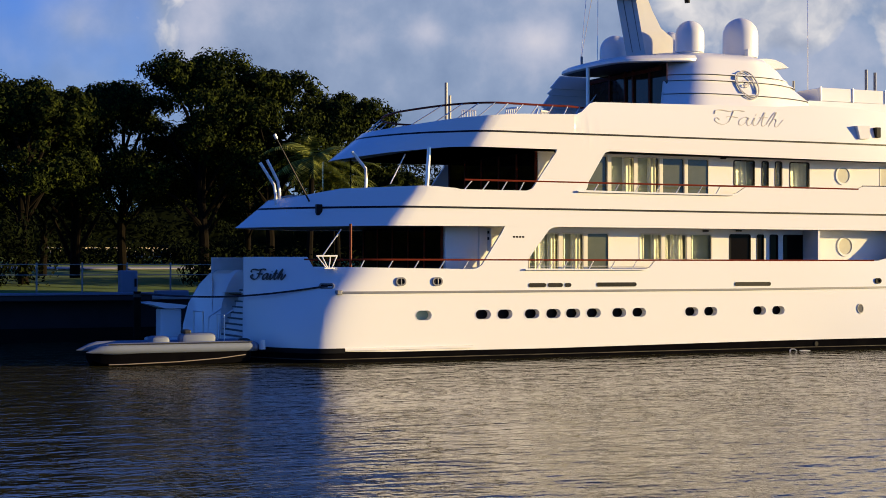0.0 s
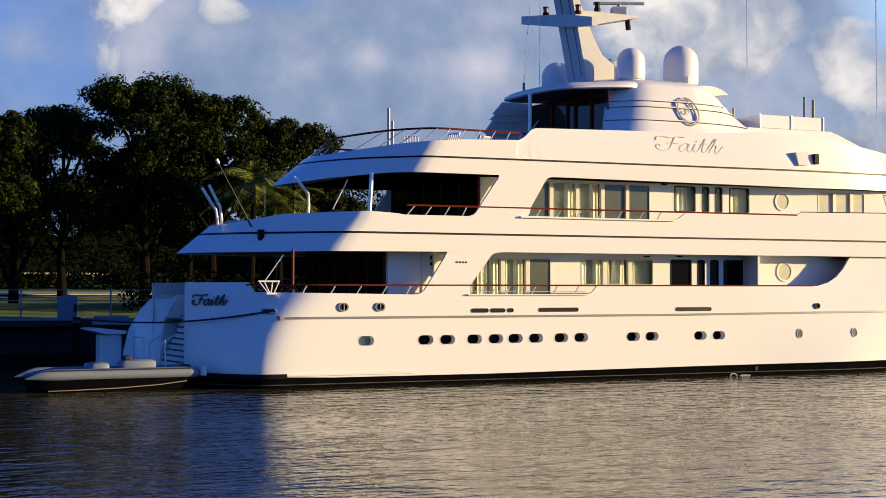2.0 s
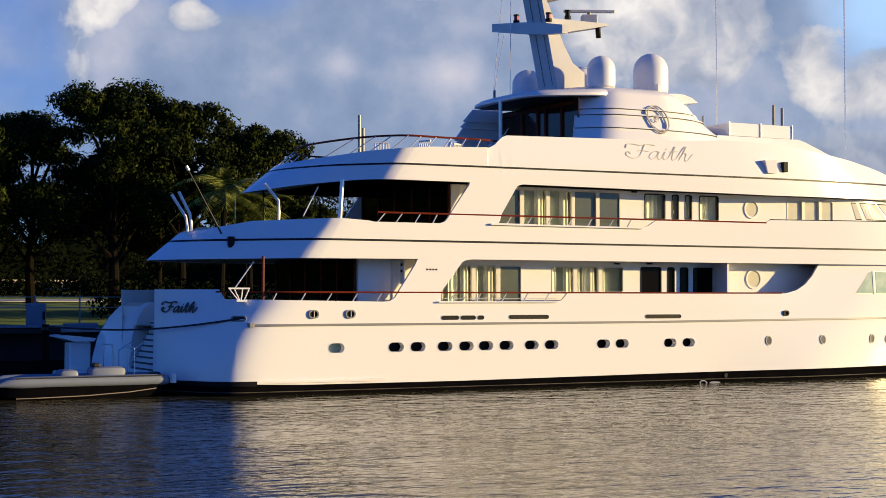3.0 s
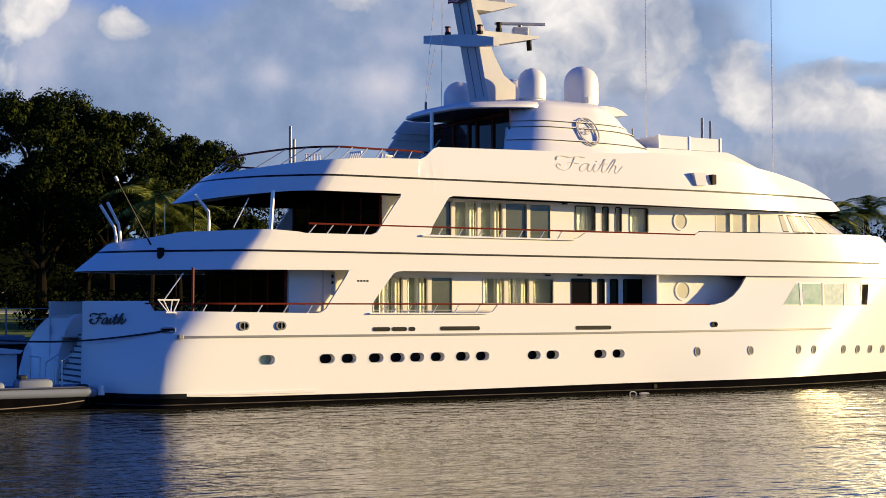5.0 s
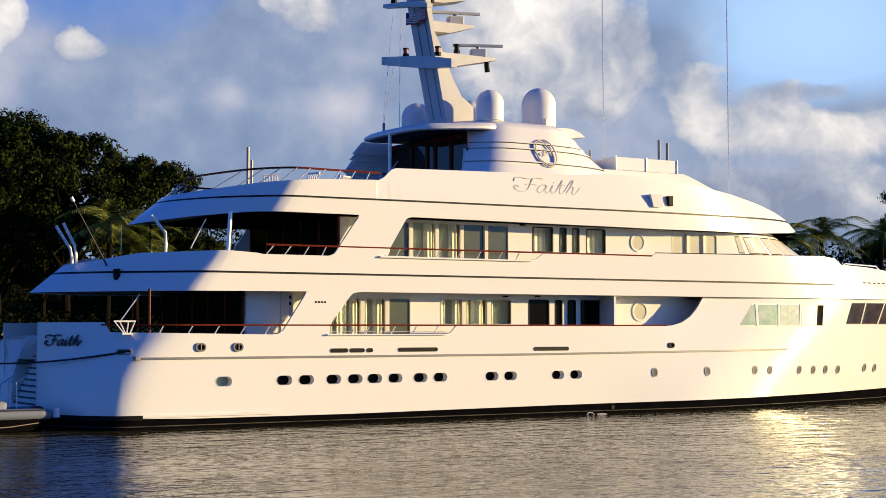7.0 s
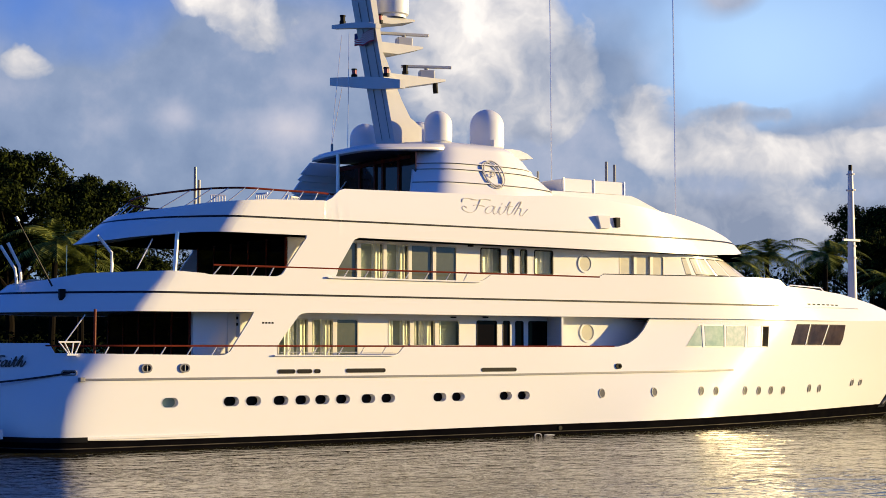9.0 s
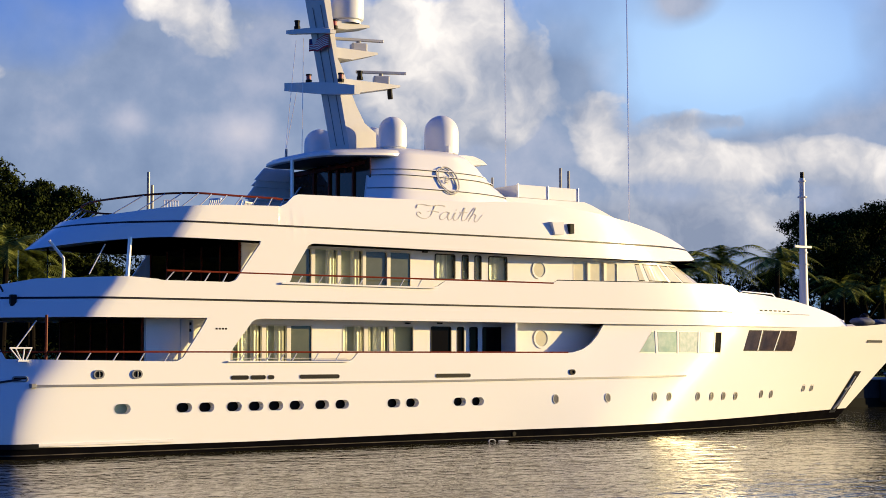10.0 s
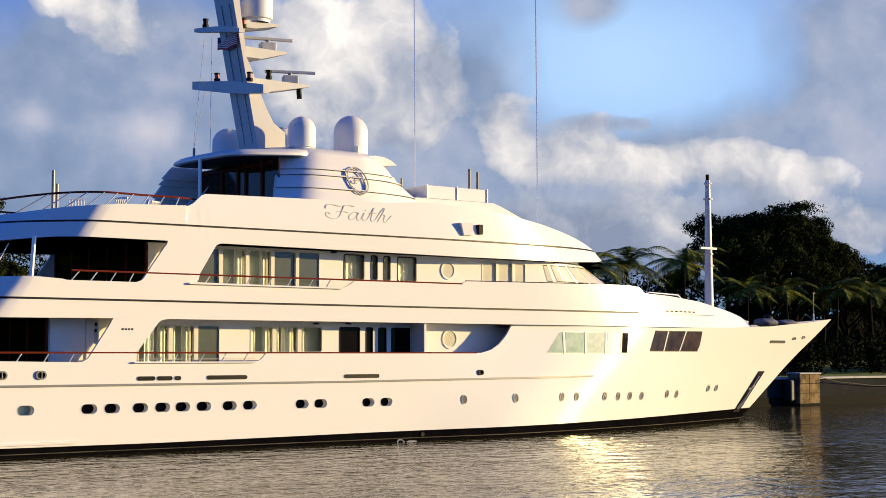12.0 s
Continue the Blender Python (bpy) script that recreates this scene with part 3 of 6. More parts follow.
# vents, fairleads and the strake's end
for x0, x1, z in ((25.16, 25.85, 2.715), (25.92, 26.52, 2.715), (26.6, 26.86, 2.715), (27.89, 29.55, 2.725), (33.81, 35.45, 2.715)):
    hw = (x1 - x0) / 2
    v = part("hull_vent", ring_bm(capsule(hw, 0.075), capsule(hw - 0.025, 0.05), -0.02, 0.02), DARKTRIM, hull, "slotted dark hull vent")
    part("vent_back", flat_bm(capsule(hw - 0.02, 0.055), -0.004), BLACKTRIM, v)
    for dz in (-0.02, 0.02):
        part("slat", box_bm(-hw + 0.06, hw - 0.06, -0.014, -0.006, dz - 0.006, dz + 0.006), DARKTRIM, v)
    v.location = ((x0 + x1) / 2, CY - BEAM, z)
for x, z, hw, hh in ((20.31, 2.86, 0.19, 0.15), (21.66, 2.86, 0.19, 0.15), (40.55, 2.81, 0.15, 0.11), (17.85, 2.72, 0.26, 0.10)):
    px, py, turn = hull_frame(x, z)
    f = part("fairlead", ring_bm(capsule(hw, hh - 0.002), capsule(hw - 0.05, hh - 0.05), -0.05, 0.03), BLACKTRIM if x > 30 else GREYLINE, hull, "mooring fairlead")
    part("throat", flat_bm(capsule(hw - 0.04, hh - 0.04), -0.006), BLACKTRIM, f)
    if z > 2.8 and x < 30:
        part("roller", tube_bm([(0.02, -0.02, -hh + 0.05), (0.02, -0.02, hh - 0.05)], 0.02), GREYLINE, f)
    f.matrix_basis = pose(px, py, z, 0, 0, turn)
part("strake_end", box_bm(18.05, 18.22, CY - BEAM + 0.02, CY - BEAM + 0.32, 2.44, 2.58, 0.02), GREYLINE, yacht)
part("fender_strip", band_bm(spread(15.72, 18.3, 0.2), lambda x: 0.50, lambda x: 0.66, hull_point, 1, 0.08, sides=(-1,), outset=0.07), BLACKTRIM, yacht, "black rubber fender strip", True)
part("spray_rail", band_bm(spread(18.3, 23.0, 0.4), lambda x: 0.58, lambda x: 0.66, hull_point, 1, 0.06, sides=(-1,), outset=0.05), PAINT, yacht, "white spray rail", True)

# fore windows in the hull, the panes a little inside the skin
def hull_panel(name, stations, low, high, mat, parent, outset, thick=0.03, rows=1, label=""):
    return part(name, band_bm(stations, low, high, hull_point, rows, thick, sides=(-1,), outset=outset), mat, parent, label, True)


def hull_window(x0, x1, z0, z1, panes, slant, label, trim, rake=0.0):
    """A trimmed window run along the hull skin; slant: how far the aft end leans forward with height; rake: how far the fore end leans back."""
    zm = (z0 + z1) / 2
    a, b = find_station(x0, zm), find_station(x1, zm)

    def hi(x):
        aft = max(0.0, (x - a) / slant) if slant else 1.0
        fore = max(0.0, (b - x) / rake) ** 0.8 if rake else 1.0
        return z0 + (z1 - z0) * min(1.0, aft, fore)

    xs = sorted({a + (b - a) * k / 24 for k in range(25)} | ({a + slant} if slant else set()) | ({b - rake * k / 6 for k in range(7)} if rake else set()))
    frame_ob = hull_panel("hull_window", xs, lambda x: z0, hi, trim, hull, 0.006, label=label)
    for p0, p1, mat in panes:
        q0, q1 = find_station(p0, zm), find_station(p1, zm)
        pxs = [q0 + (q1 - q0) * k / 16 for k in range(17)]
        hull_panel("pane", pxs, lambda x: z0 + 0.04, lambda x: max(z0 + 0.05, hi(x) - 0.04), mat, frame_ob, 0.014, 0.02)
        hull_panel("mullion", [q1 - 0.01, q1 + 0.07], lambda x: z0 + 0.01, lambda x: hi(x) - 0.01, PAINT, frame_ob, 0.03, 0.04)
    return frame_ob


hull_window(44.25, 49.62, 3.57, 4.52, ((44.32, 45.25, FOREGLASS), (45.42, 46.58, FOREGLASS), (46.74, 47.95, PALEGLASS), (48.1, 49.05, PAINT), (49.14, 49.56, DARKPANE)), 0.85, "row of trimmed windows in the fore hull", GREYTRIM)
hull_window(51.35, 55.65, 3.67, 4.62, ((51.42, 52.5, BRONZEGLASS), (52.68, 53.9, BRONZEGLASS), (54.08, 55.55, BRONZEGLASS)), 0.22, "dark bow windows with bronze tint", DARKTRIM, 0.45)

# anchor pocket near the stem
def anchor_pocket():
    lo, hi = 0.62, 2.68
    st = lambda z, d: find_station(60.95 + (z - 0.6) * 0.72 + d, z)
    bm = bmesh.new()
    for dz in range(12):
        z0, z1 = lo + (hi - lo) * dz / 12, lo + (hi - lo) * (dz + 1) / 12
        quad = []
        f0, f1 = dz / 12, (dz + 1) / 12
        for z, d in ((z0, -0.1 + 0.05 * f0), (z0, 0.6 + 0.15 * f0), (z1, 0.6 + 0.15 * f1), (z1, -0.1 + 0.05 * f1)):
            px, h = hull_point(st(z, d), z)
            quad.append(bm.verts.new((px, CY - h - 0.012, z)))
        bm.faces.new(quad)
    bmesh.ops.remove_doubles(bm, verts=bm.verts[:], dist=0.001)
    pocket = part("anchor_pocket", bm, BLACKTRIM, hull, "dark anchor pocket")
    at = lambda z, d, out: (hull_point(st(z, d), z)[0], CY - hull_point(st(z, d), z)[1] - out, z)
    part("anchor_shank", tube_bm([at(0.95, 0.22, 0.06), at(2.45, 0.24, 0.06)], 0.06), GREYLINE, pocket)
    part("anchor_fluke", tube_bm([at(0.8, 0.05, 0.05), at(1.25, 0.2, 0.1), at(0.95, 0.42, 0.05)], 0.07), GREYLINE, pocket)
    part("anchor_stock", tube_bm([at(1.75, 0.03, 0.05), at(1.95, 0.45, 0.05)], 0.045), GREYLINE, pocket)


anchor_pocket()
for x, z, hw in ((63.55, 4.19, 0.95), (65.5, 4.37, 0.22), (66.7, 4.45, 0.22)):
    px, py, turn = hull_frame(find_station(x, z), z)
    f = part("bow_fairlead", ring_bm(capsule(hw, 0.07), capsule(hw - 0.03, 0.04), -0.03, 0.02), DARKTRIM, hull)
    part("throat", flat_bm(capsule(hw - 0.02, 0.05), -0.02), BLACKTRIM, f)
    f.matrix_basis = pose(px, py, z, 0, 0, turn) @ pose(0, 0, 0, hull_tilt(find_station(x, z), z))

# ---- cabin walls with their openings ----
WALL = 49.05      # the starboard wall inside the side decks


def wall_bm(x0, x1, z0, z1, y, thick, holes):
    """An upright wall along x with rectangular openings that go through it."""
    bm = bmesh.new()
    xs = sorted({x0, x1, *[h[0] for h in holes], *[h[1] for h in holes]})
    zs = sorted({z0, z1, *[h[2] for h in holes], *[h[3] for h in holes]})
    vert = {}

    def v(x, d, z):
        key = (round(x, 4), d, round(z, 4))
        if key not in vert:
            vert[key] = bm.verts.new((x, y + d * thick, z))
        return vert[key]

    def solid(i, j):
        if not (0 <= i < len(xs) - 1 and 0 <= j < len(zs) - 1):
            return False
        cx, cz = (xs[i] + xs[i + 1]) / 2, (zs[j] + zs[j + 1]) / 2
        return not any(h[0] < cx < h[1] and h[2] < cz < h[3] for h in holes)
    for i in range(len(xs) - 1):
        for j in range(len(zs) - 1):
            if not solid(i, j):
                continue
            a, b, c, d = xs[i], xs[i + 1], zs[j], zs[j + 1]
            bm.faces.new((v(a, 0, c), v(b, 0, c), v(b, 0, d), v(a, 0, d)))
            bm.faces.new((v(a, 1, d), v(b, 1, d), v(b, 1, c), v(a, 1, c)))
            for ni, nj, p, q in ((i - 1, j, (a, c), (a, d)), (i + 1, j, (b, d), (b, c)), (i, j - 1, (b, c), (a, c)), (i, j + 1, (a, d), (b, d))):
                if not solid(ni, nj):
                    bm.faces.new((v(p[0], 0, p[1]), v(q[0], 0, q[1]), v(q[0], 1, q[1]), v(p[0], 1, p[1])))
    bmesh.ops.recalc_face_normals(bm, faces=bm.faces[:])
    return bm


def rounded(hw, hh, r, n=5):
    pts = []
    for cx, cz, a0 in ((hw - r, hh - r, 0), (-hw + r, hh - r, 90), (-hw + r, -hh + r, 180), (hw - r, -hh + r, 270)):
        pts += [(cx + r * math.cos(radians(a0 + 90 * k / n)), cz + r * math.sin(radians(a0 + 90 * k / n))) for k in range(n + 1)]
    return pts


def curtain_bm(x0, x1, z0, z1, y, folds):
    """A hanging cloth in soft folds."""
    bm = bmesh.new()
    n = folds * 6
    cols = []
    for k in range(n + 1):
        x = x0 + (x1 - x0) * k / n
        yy = y + 0.016 * math.sin(k * math.tau / 6) + 0.012 * math.sin(k * 0.9)
        cols.append((bm.verts.new((x, yy, z0)), bm.verts.new((x + 0.02 * math.sin(k), yy * 0.999 + y * 0.001, z1))))
    for a, b in zip(cols, cols[1:]):
        bm.faces.new((a[0], b[0], b[1], a[1]))
    return bm


def window_in(wall, x0, x1, z0, z1, glass, trim, drapes=(), label=""):
    """Frame, pane and curtains of one opening in the starboard wall."""
    hw, hh = (x1 - x0) / 2 + 0.012, (z1 - z0) / 2 + 0.02
    w = part("cabin_window", ring_bm(rounded(hw, hh, 0.09), rounded(hw - 0.045, hh - 0.045, 0.06), -0.015, 0.06), trim, wall, label)
    w.location = ((x0 + x1) / 2, WALL, (z0 + z1) / 2)
    p = part("pane", flat_bm(rounded(hw - 0.03, hh - 0.03, 0.06), 0.03), glass, w)
    p.visible_shadow = False
    for d0, d1 in drapes:
        c = part("curtain", curtain_bm(-hw + 2 * hw * d0, -hw + 2 * hw * d1, -hh, hh, 0.28, max(2, round((d1 - d0) * hw * 9))), CURTAIN, w, "cream curtain in folds", True)
    if drapes:
        part("blind", box_bm(-hw, hw, 0.40, 0.41, -hh, hh), BLIND, w, "grey-green sheer blind")
    return w


k_wall = WALL / 49.1
upper_open = [(28.0, 28.99, 5.2, 7.41, ()), (29.1, 30.12, 5.2, 7.41, ((0.02, 0.18), (0.62, 0.98))), (30.22, 31.22, 5.2, 7.41, ((0.0, 0.15), (0.6, 0.98))), (31.32, 32.32, 5.2, 7.41, ()), (32.42, 33.42, 5.2, 7.41, ()),
              (34.55, 35.52, 6.45, 7.41, ((0.1, 0.75),)), (35.85, 36.17, 6.45, 7.41, ((0.0, 0.5),)), (36.47, 36.80, 6.45, 7.41, ((0.5, 1.0),)), (37.16, 38.10, 6.45, 7.41, ((0.0, 1.0),)),
              (41.57, 42.32, 6.56, 7.38, ((0.0, 1.0),)), (42.42, 43.22, 6.56, 7.38, ((0.0, 1.0),)), (43.32, 44.0, 6.56, 7.38, ((0.3, 1.0),)), (45.0, 45.35, 6.58, 7.36, ((0.0, 1.0),))]
main_open = [(25.75, 26.95, 2.5, 4.58, ((0.3, 0.62), (0.7, 0.98))), (27.06, 27.98, 2.5, 4.58, ((0.0, 0.3), (0.55, 0.98))), (28.1, 29.05, 2.5, 4.58, ()),
             (30.36, 31.3, 3.62, 4.58, ((0.05, 0.35), (0.65, 1.0))), (31.42, 32.42, 3.62, 4.58, ((0.0, 0.3), (0.4, 0.95))), (32.54, 33.56, 3.62, 4.58, ((0.0, 0.3),)),
             (34.36, 35.32, 2.6, 4.58, ()), (35.62, 35.95, 2.6, 4.58, ()), (36.22, 36.6, 2.6, 4.58, ()), (36.86, 37.84, 2.6, 4.58, ())]
scaled = lambda rows: [(a * k_wall, b * k_wall, c, d, e) for a, b, c, d, e in rows]
for name, x0, x1, z0, z1, rows in (("main_cabin_wall", 22.35, 43.0, 2.42, 4.80, scaled(main_open)), ("upper_cabin_wall", 26.05, 44.1, 5.05, 7.52, scaled(upper_open[:-1]))):
    wall = part(name, wall_bm(x0, x1, z0, z1, WALL, 0.10, [r[:4] for r in rows]), PAINT_DECK, yacht, "white cabin wall with windows")
    part(name, box_bm(x0, x1, 2 * CY - WALL - 0.1, 2 * CY - WALL, z0, z1), PAINT_DECK, yacht, "white cabin wall")
    for i, (a, b, c, d, drapes) in enumerate(rows):
        dark = name.startswith("main") and i >= 6
        clear = WINGLASS if drapes else GREYPANE
        if i and a - rows[i - 1][1] < 0.16:
            part("mullion", box_bm(rows[i - 1][1] - 0.03, a + 0.03, WALL - 0.06, WALL + 0.002, c, d, 0.008), GREYTRIM, wall, "cream window mullion")
        if name.startswith("upper") and i >= 9:
            clear, drapes = CREAMPANE, ()
        window_in(wall, a, b, c, d, DARKGLASS if dark else clear, BLACKTRIM if dark else DARKTRIM if name.startswith("upper") and 5 <= i < 9 else GREYTRIM, drapes)
part("main_bulkhead", box_bm(22.6, 42.8, 51.6, 51.7, 2.45, 4.75), INTERIOR, yacht, "dim panelled cabin interior")
part("upper_bulkhead", box_bm(26.4, 46.6, 51.6, 51.7, 5.1, 7.45), INTERIOR, yacht, "dim panelled cabin interior")
# side-deck partition and the shallower wall before it
part("partition", box_bm(37.75, 37.85, 48.12, WALL, 2.42, 4.78), PAINT_DECK, yacht, "white side-deck partition")
part("fore_side_wall", box_bm(37.85, 43.2, 49.0, 49.04, 2.42, 4.78), PAINT_DECK, yacht, "white wall of the fore lobby")
for x, y, z, r in ((39.75, 49.0, 4.165, 0.40), (39.7, WALL, 6.96, 0.38)):
    o = part("round_window", ring_bm(ellipse(r, r, 28), ellipse(r - 0.08, r - 0.08, 28), -0.04, 0.02), PAINT_DECK, yacht, "round window with a bright rim", True)
    part("pane", flat_bm(ellipse(r - 0.07, r - 0.07, 28), -0.012), CREAMPANE, o)
    o.location = (x, y, z)
for x0, z in ((33.1, 4.7), (34.6, 4.72), (33.9, 7.46)):
    part("wall_lamp", box_bm(x0, x0 + 0.22, WALL - 0.1, WALL, z - 0.02, z + 0.03, 0.01), BLACKTRIM, yacht, "small dark deck lamp")

# aft glass walls
for name, x, z0, z1, n in (("saloon_front", 22.30, 2.42, 4.8, 5), ("lounge_front", 26.0, 5.05, 7.5, 5)):
    half = CY - WALL - 0.05
    g = part(name, box_bm(x + 0.03, x + 0.06, CY - half, CY + half, z0, z1), DARKGLASS, yacht, "dark tinted sliding glass doors")
    for k in range(n + 1):
        y = CY - half + 2 * half * k / n
        part("door_post", box_bm(x, x + 0.08, y - 0.05, y + 0.05, z0, z1), VARNISH, g)
part("aft_deck_wall", box_bm(22.42, 25.6, 49.0, 49.04, 2.42, 4.76), PAINT_DECK, yacht, "white wall behind the pillar")

# wheelhouse front with raked panes
def wheel_point(x, z):
    nose = 51.9 - (z - 6.5) * 2.3
    u = max(0.0, (x - 44.0)) / (52 - 44.0)
    return 44.0 + (nose - 44.0) * u, (CY - WALL) * (1 - u ** 2.6) ** 0.5


wx = [44.0 + 8 * math.sin(k * math.pi / 2 / 30) for k in range(31)]
wheel = part("wheelhouse_front", band_bm(wx, lambda x: 6.40, lambda x: 7.62, wheel_point, 3, 0.08), PAINT_DECK, yacht, "white raked wheelhouse front", True)
for k, (a, b) in enumerate(((45.3, 45.65), (45.95, 47.3), (47.5, 48.4), (48.55, 49.6), (49.75, 50.6), (50.7, 51.4))):
    xs = [a + (b - a) * i / 6 for i in range(7)]
    for s in (-1, 1):
        p = part("windscreen_pane", band_bm(xs, lambda x: 6.66, lambda x: 7.38, wheel_point, 1, 0.03, sides=(s,), outset=0.006), BLACKTRIM, wheel)
        part("pane", band_bm(xs, lambda x: 6.70, lambda x: 7.34, wheel_point, 1, 0.02, sides=(s,), outset=0.014), CREAMPANE if k < 5 else DARKGLASS, p)

# ---- deckhouse ----
def house_point(x, z):
    """Deckhouse plan: open aft, rounded at its corners, falling away forward; x runs from 0 aft to 1 at the nose."""
    xa = 31.68 + (z - 9.5) * 0.50
    xf = float(np.interp(z, [8.8, 9.6, 9.9, 10.1, 10.3, 10.5, 10.7, 10.9, 11.1, 11.35], [41.2, 40.6, 40.4, 40.0, 39.55, 39.35, 39.0, 38.8, 38.6, 38.1]))
    h = 4.10 - (z - 9.5) * 0.62
    px = xa + (xf - xa) * x
    u = (xa + 0.95 - px) / 0.20
    side = h - 0.95 * 0.20 * (u if u > 30 else math.log1p(math.exp(u)))
    w = min(max((px - xa - 3.2) / (xf - xa - 3.2), 0.0), 1.0)
    return px, side * (1 - w ** 2.0) ** 0.5


hx = sorted({k / 40 for k in range(41)} | {1 - (1 - math.cos(k * 0.1)) * 0.4 for k in range(10)})
house = part("deckhouse", band_bm(hx, lambda x: 8.9, lambda x: 11.35, house_point, 10, 0.12), PAINT_DECK, yacht, "white rounded deckhouse", True)
for z in (9.90, 10.45, 10.70):
    part("ledge", band_bm(hx, lambda x: z, lambda x: z + 0.05, house_point, 1, 0.12, outset=0.085), PAINT_DECK, house, "projecting ledge", True)
    part("groove", band_bm(hx, lambda x: z - 0.03, lambda x: z, house_point, 1, 0.02, outset=0.006), GREYLINE, house)


def house_roof():
    bm = bmesh.new()
    rings = []
    for grow, dz in ((0.0, 11.30), (-0.03, 11.36), (-0.22, 11.52), (-0.6, 11.66), (-1.3, 11.78), (-2.3, 11.82)):
        ring = []
        for side in (-1, 1):
            for x in (hx if side < 0 else hx[::-1]):
                px, h = house_point(x, 11.35)
                f = max(0.0, (h + grow) / h) if h > 0.01 else 0
                ring.append(bm.verts.new((35.2 + (px - 35.2) * (1 + grow * 0.14), CY + side * h * f, dz)))
        rings.append(ring)
    n = len(rings[0])
    for r0, r1 in zip(rings, rings[1:]):
        for k in range(n):
            bm.faces.new((r0[k], r0[(k + 1) % n], r1[(k + 1) % n], r1[k]))
    bm.faces.new(rings[-1])
    bmesh.ops.remove_doubles(bm, verts=bm.verts[:], dist=0.001)
    bmesh.ops.recalc_face_normals(bm, faces=bm.faces[:])
    return bm


part("house_roof", house_roof(), PAINT_DECK, house, smooth=True)


def aft_roof(soffit=False):
    """The slab that shades the aft end of the deckhouse."""
    bm = bmesh.new()
    rings = []
    edge = [(33.9, 2.62), (33.3, 2.86), (32.8, 2.92), (32.4, 2.88), (31.4, 2.70), (30.7, 2.50), (30.35, 2.25), (30.15, 1.8), (30.05, 1.0)]
    outline = [(x, -h) for x, h in edge] + [(30.02, 0.0)] + [(x, h) for x, h in edge[::-1]]
    for dz, grow in ((0.0, 0.97), (0.03, 1.0), (0.12, 1.0), (0.27, 0.94), (0.33, 0.82)):
        rings.append([bm.verts.new((33.9 - (33.9 - x) * grow, CY + h * grow, 11.06 + dz + 0.05 * (x - 30))) for x, h in outline])
    for r0, r1 in zip(rings, rings[1:]):
        for k in range(len(outline) - 1):
            bm.faces.new((r0[k], r0[k + 1], r1[k + 1], r1[k]))
    if soffit:
        bm = bmesh.new()
        bm.faces.new([bm.verts.new((33.9 - (33.9 - x) * 0.95, CY + h * 0.95, 11.065 + 0.05 * (x - 30))) for x, h in outline])
        return bm
    bm.faces.new(rings[0][::-1])
    bm.faces.new(rings[-1])
    bmesh.ops.recalc_face_normals(bm, faces=bm.faces[:])
    return bm


part("aft_roof", aft_roof(), PAINT_DECK, house, "white overhanging aft roof", True)
part("aft_roof_ceiling", aft_roof(True), SOFFITSHADE, house, "dark brown sheet for the shade under the aft roof").location.z = -0.012
front = part("house_glass_wall", box_bm(32.15, 32.2, CY - 2.75, CY + 3.3, 8.6, 11.1), BROWNGLASS, house, "dark glass doors with mahogany frames")
for y in (51.2, 52.4, 53.0, 54.2, 56.0):
    part("door_frame", box_bm(32.08, 32.16, y - 0.06, y + 0.06, 8.6, 11.1), VARNISH, front, "mahogany door frame")
part("door_head", box_bm(32.07, 32.16, 50.4, 56.1, 10.88, 11.02), VARNISH, front, "mahogany door head")
part("roof_post", tube_bm([(30.06, 52.4, 8.0), (30.06, 52.4, 11.1)], 0.075, 10), STEEL, house, "polished roof post", True)
wing = part("wing_wall", prism_bm([(29.6, 8.8), (30.12, 9.86), (29.98, 9.89), (30.38, 10.42), (30.26, 10.45), (30.5, 10.67), (30.4, 10.70), (30.85, 11.2), (32.2, 11.2), (32.2, 8.6), (29.6, 8.6)], 56.0, 56.12), PAINT_DECK, house, "white stepped wing wall")
for xw, zw in ((30.2, 9.83), (30.42, 10.38), (30.55, 10.66)):
    part("wing_ledge", box_bm(xw, 32.1, 55.94, 56.0, zw, zw + 0.05), PAINT_DECK, wing)
part("visor", prism_bm([(36.9, 11.72), (38.0, 11.80), (38.4, 11.78), (38.8, 11.66), (39.1, 11.48), (38.7, 11.44), (38.0, 11.36), (36.9, 11.35)], 51.7, 53.9), PAINT_DECK, house, "white rounded visor")

# emblem and name on the starboard side
SCRIPT = {  # pen strokes of a flowing hand, cap height 0.56
    "F": (((1.0, .56), (.87, .36), (.70, .13), (.45, .02), (.2, .07), (.1, .18), (.2, .26), (.3, .2)), ((.12, .40), (.2, .53), (.45, .56), (.8, .52), (1.15, .57), (1.45, .55)), ((.62, .30), (.8, .33), (1.12, .30))),
    "a": (((1.62, .29), (1.45, .33), (1.22, .22), (1.13, .08), (1.24, .02), (1.45, .13), (1.61, .30), (1.5, .10), (1.56, .02), (1.7, .09)),),
    "i": (((1.7, .09), (1.88, .31), (1.77, .10), (1.82, .02), (1.98, .09)), ((1.95, .42), (1.98, .44))),
    "t": (((1.98, .09), (2.2, .33), (2.38, .53), (2.16, .12), (2.2, .02), (2.36, .09)), ((2.1, .33), (2.45, .35))),
    "h": (((2.36, .09), (2.68, .42), (2.86, .56), (2.82, .44), (2.45, .02)), ((2.5, .10), (2.72, .30), (2.84, .26), (2.74, .07), (2.84, .02), (3.15, .28))),
}


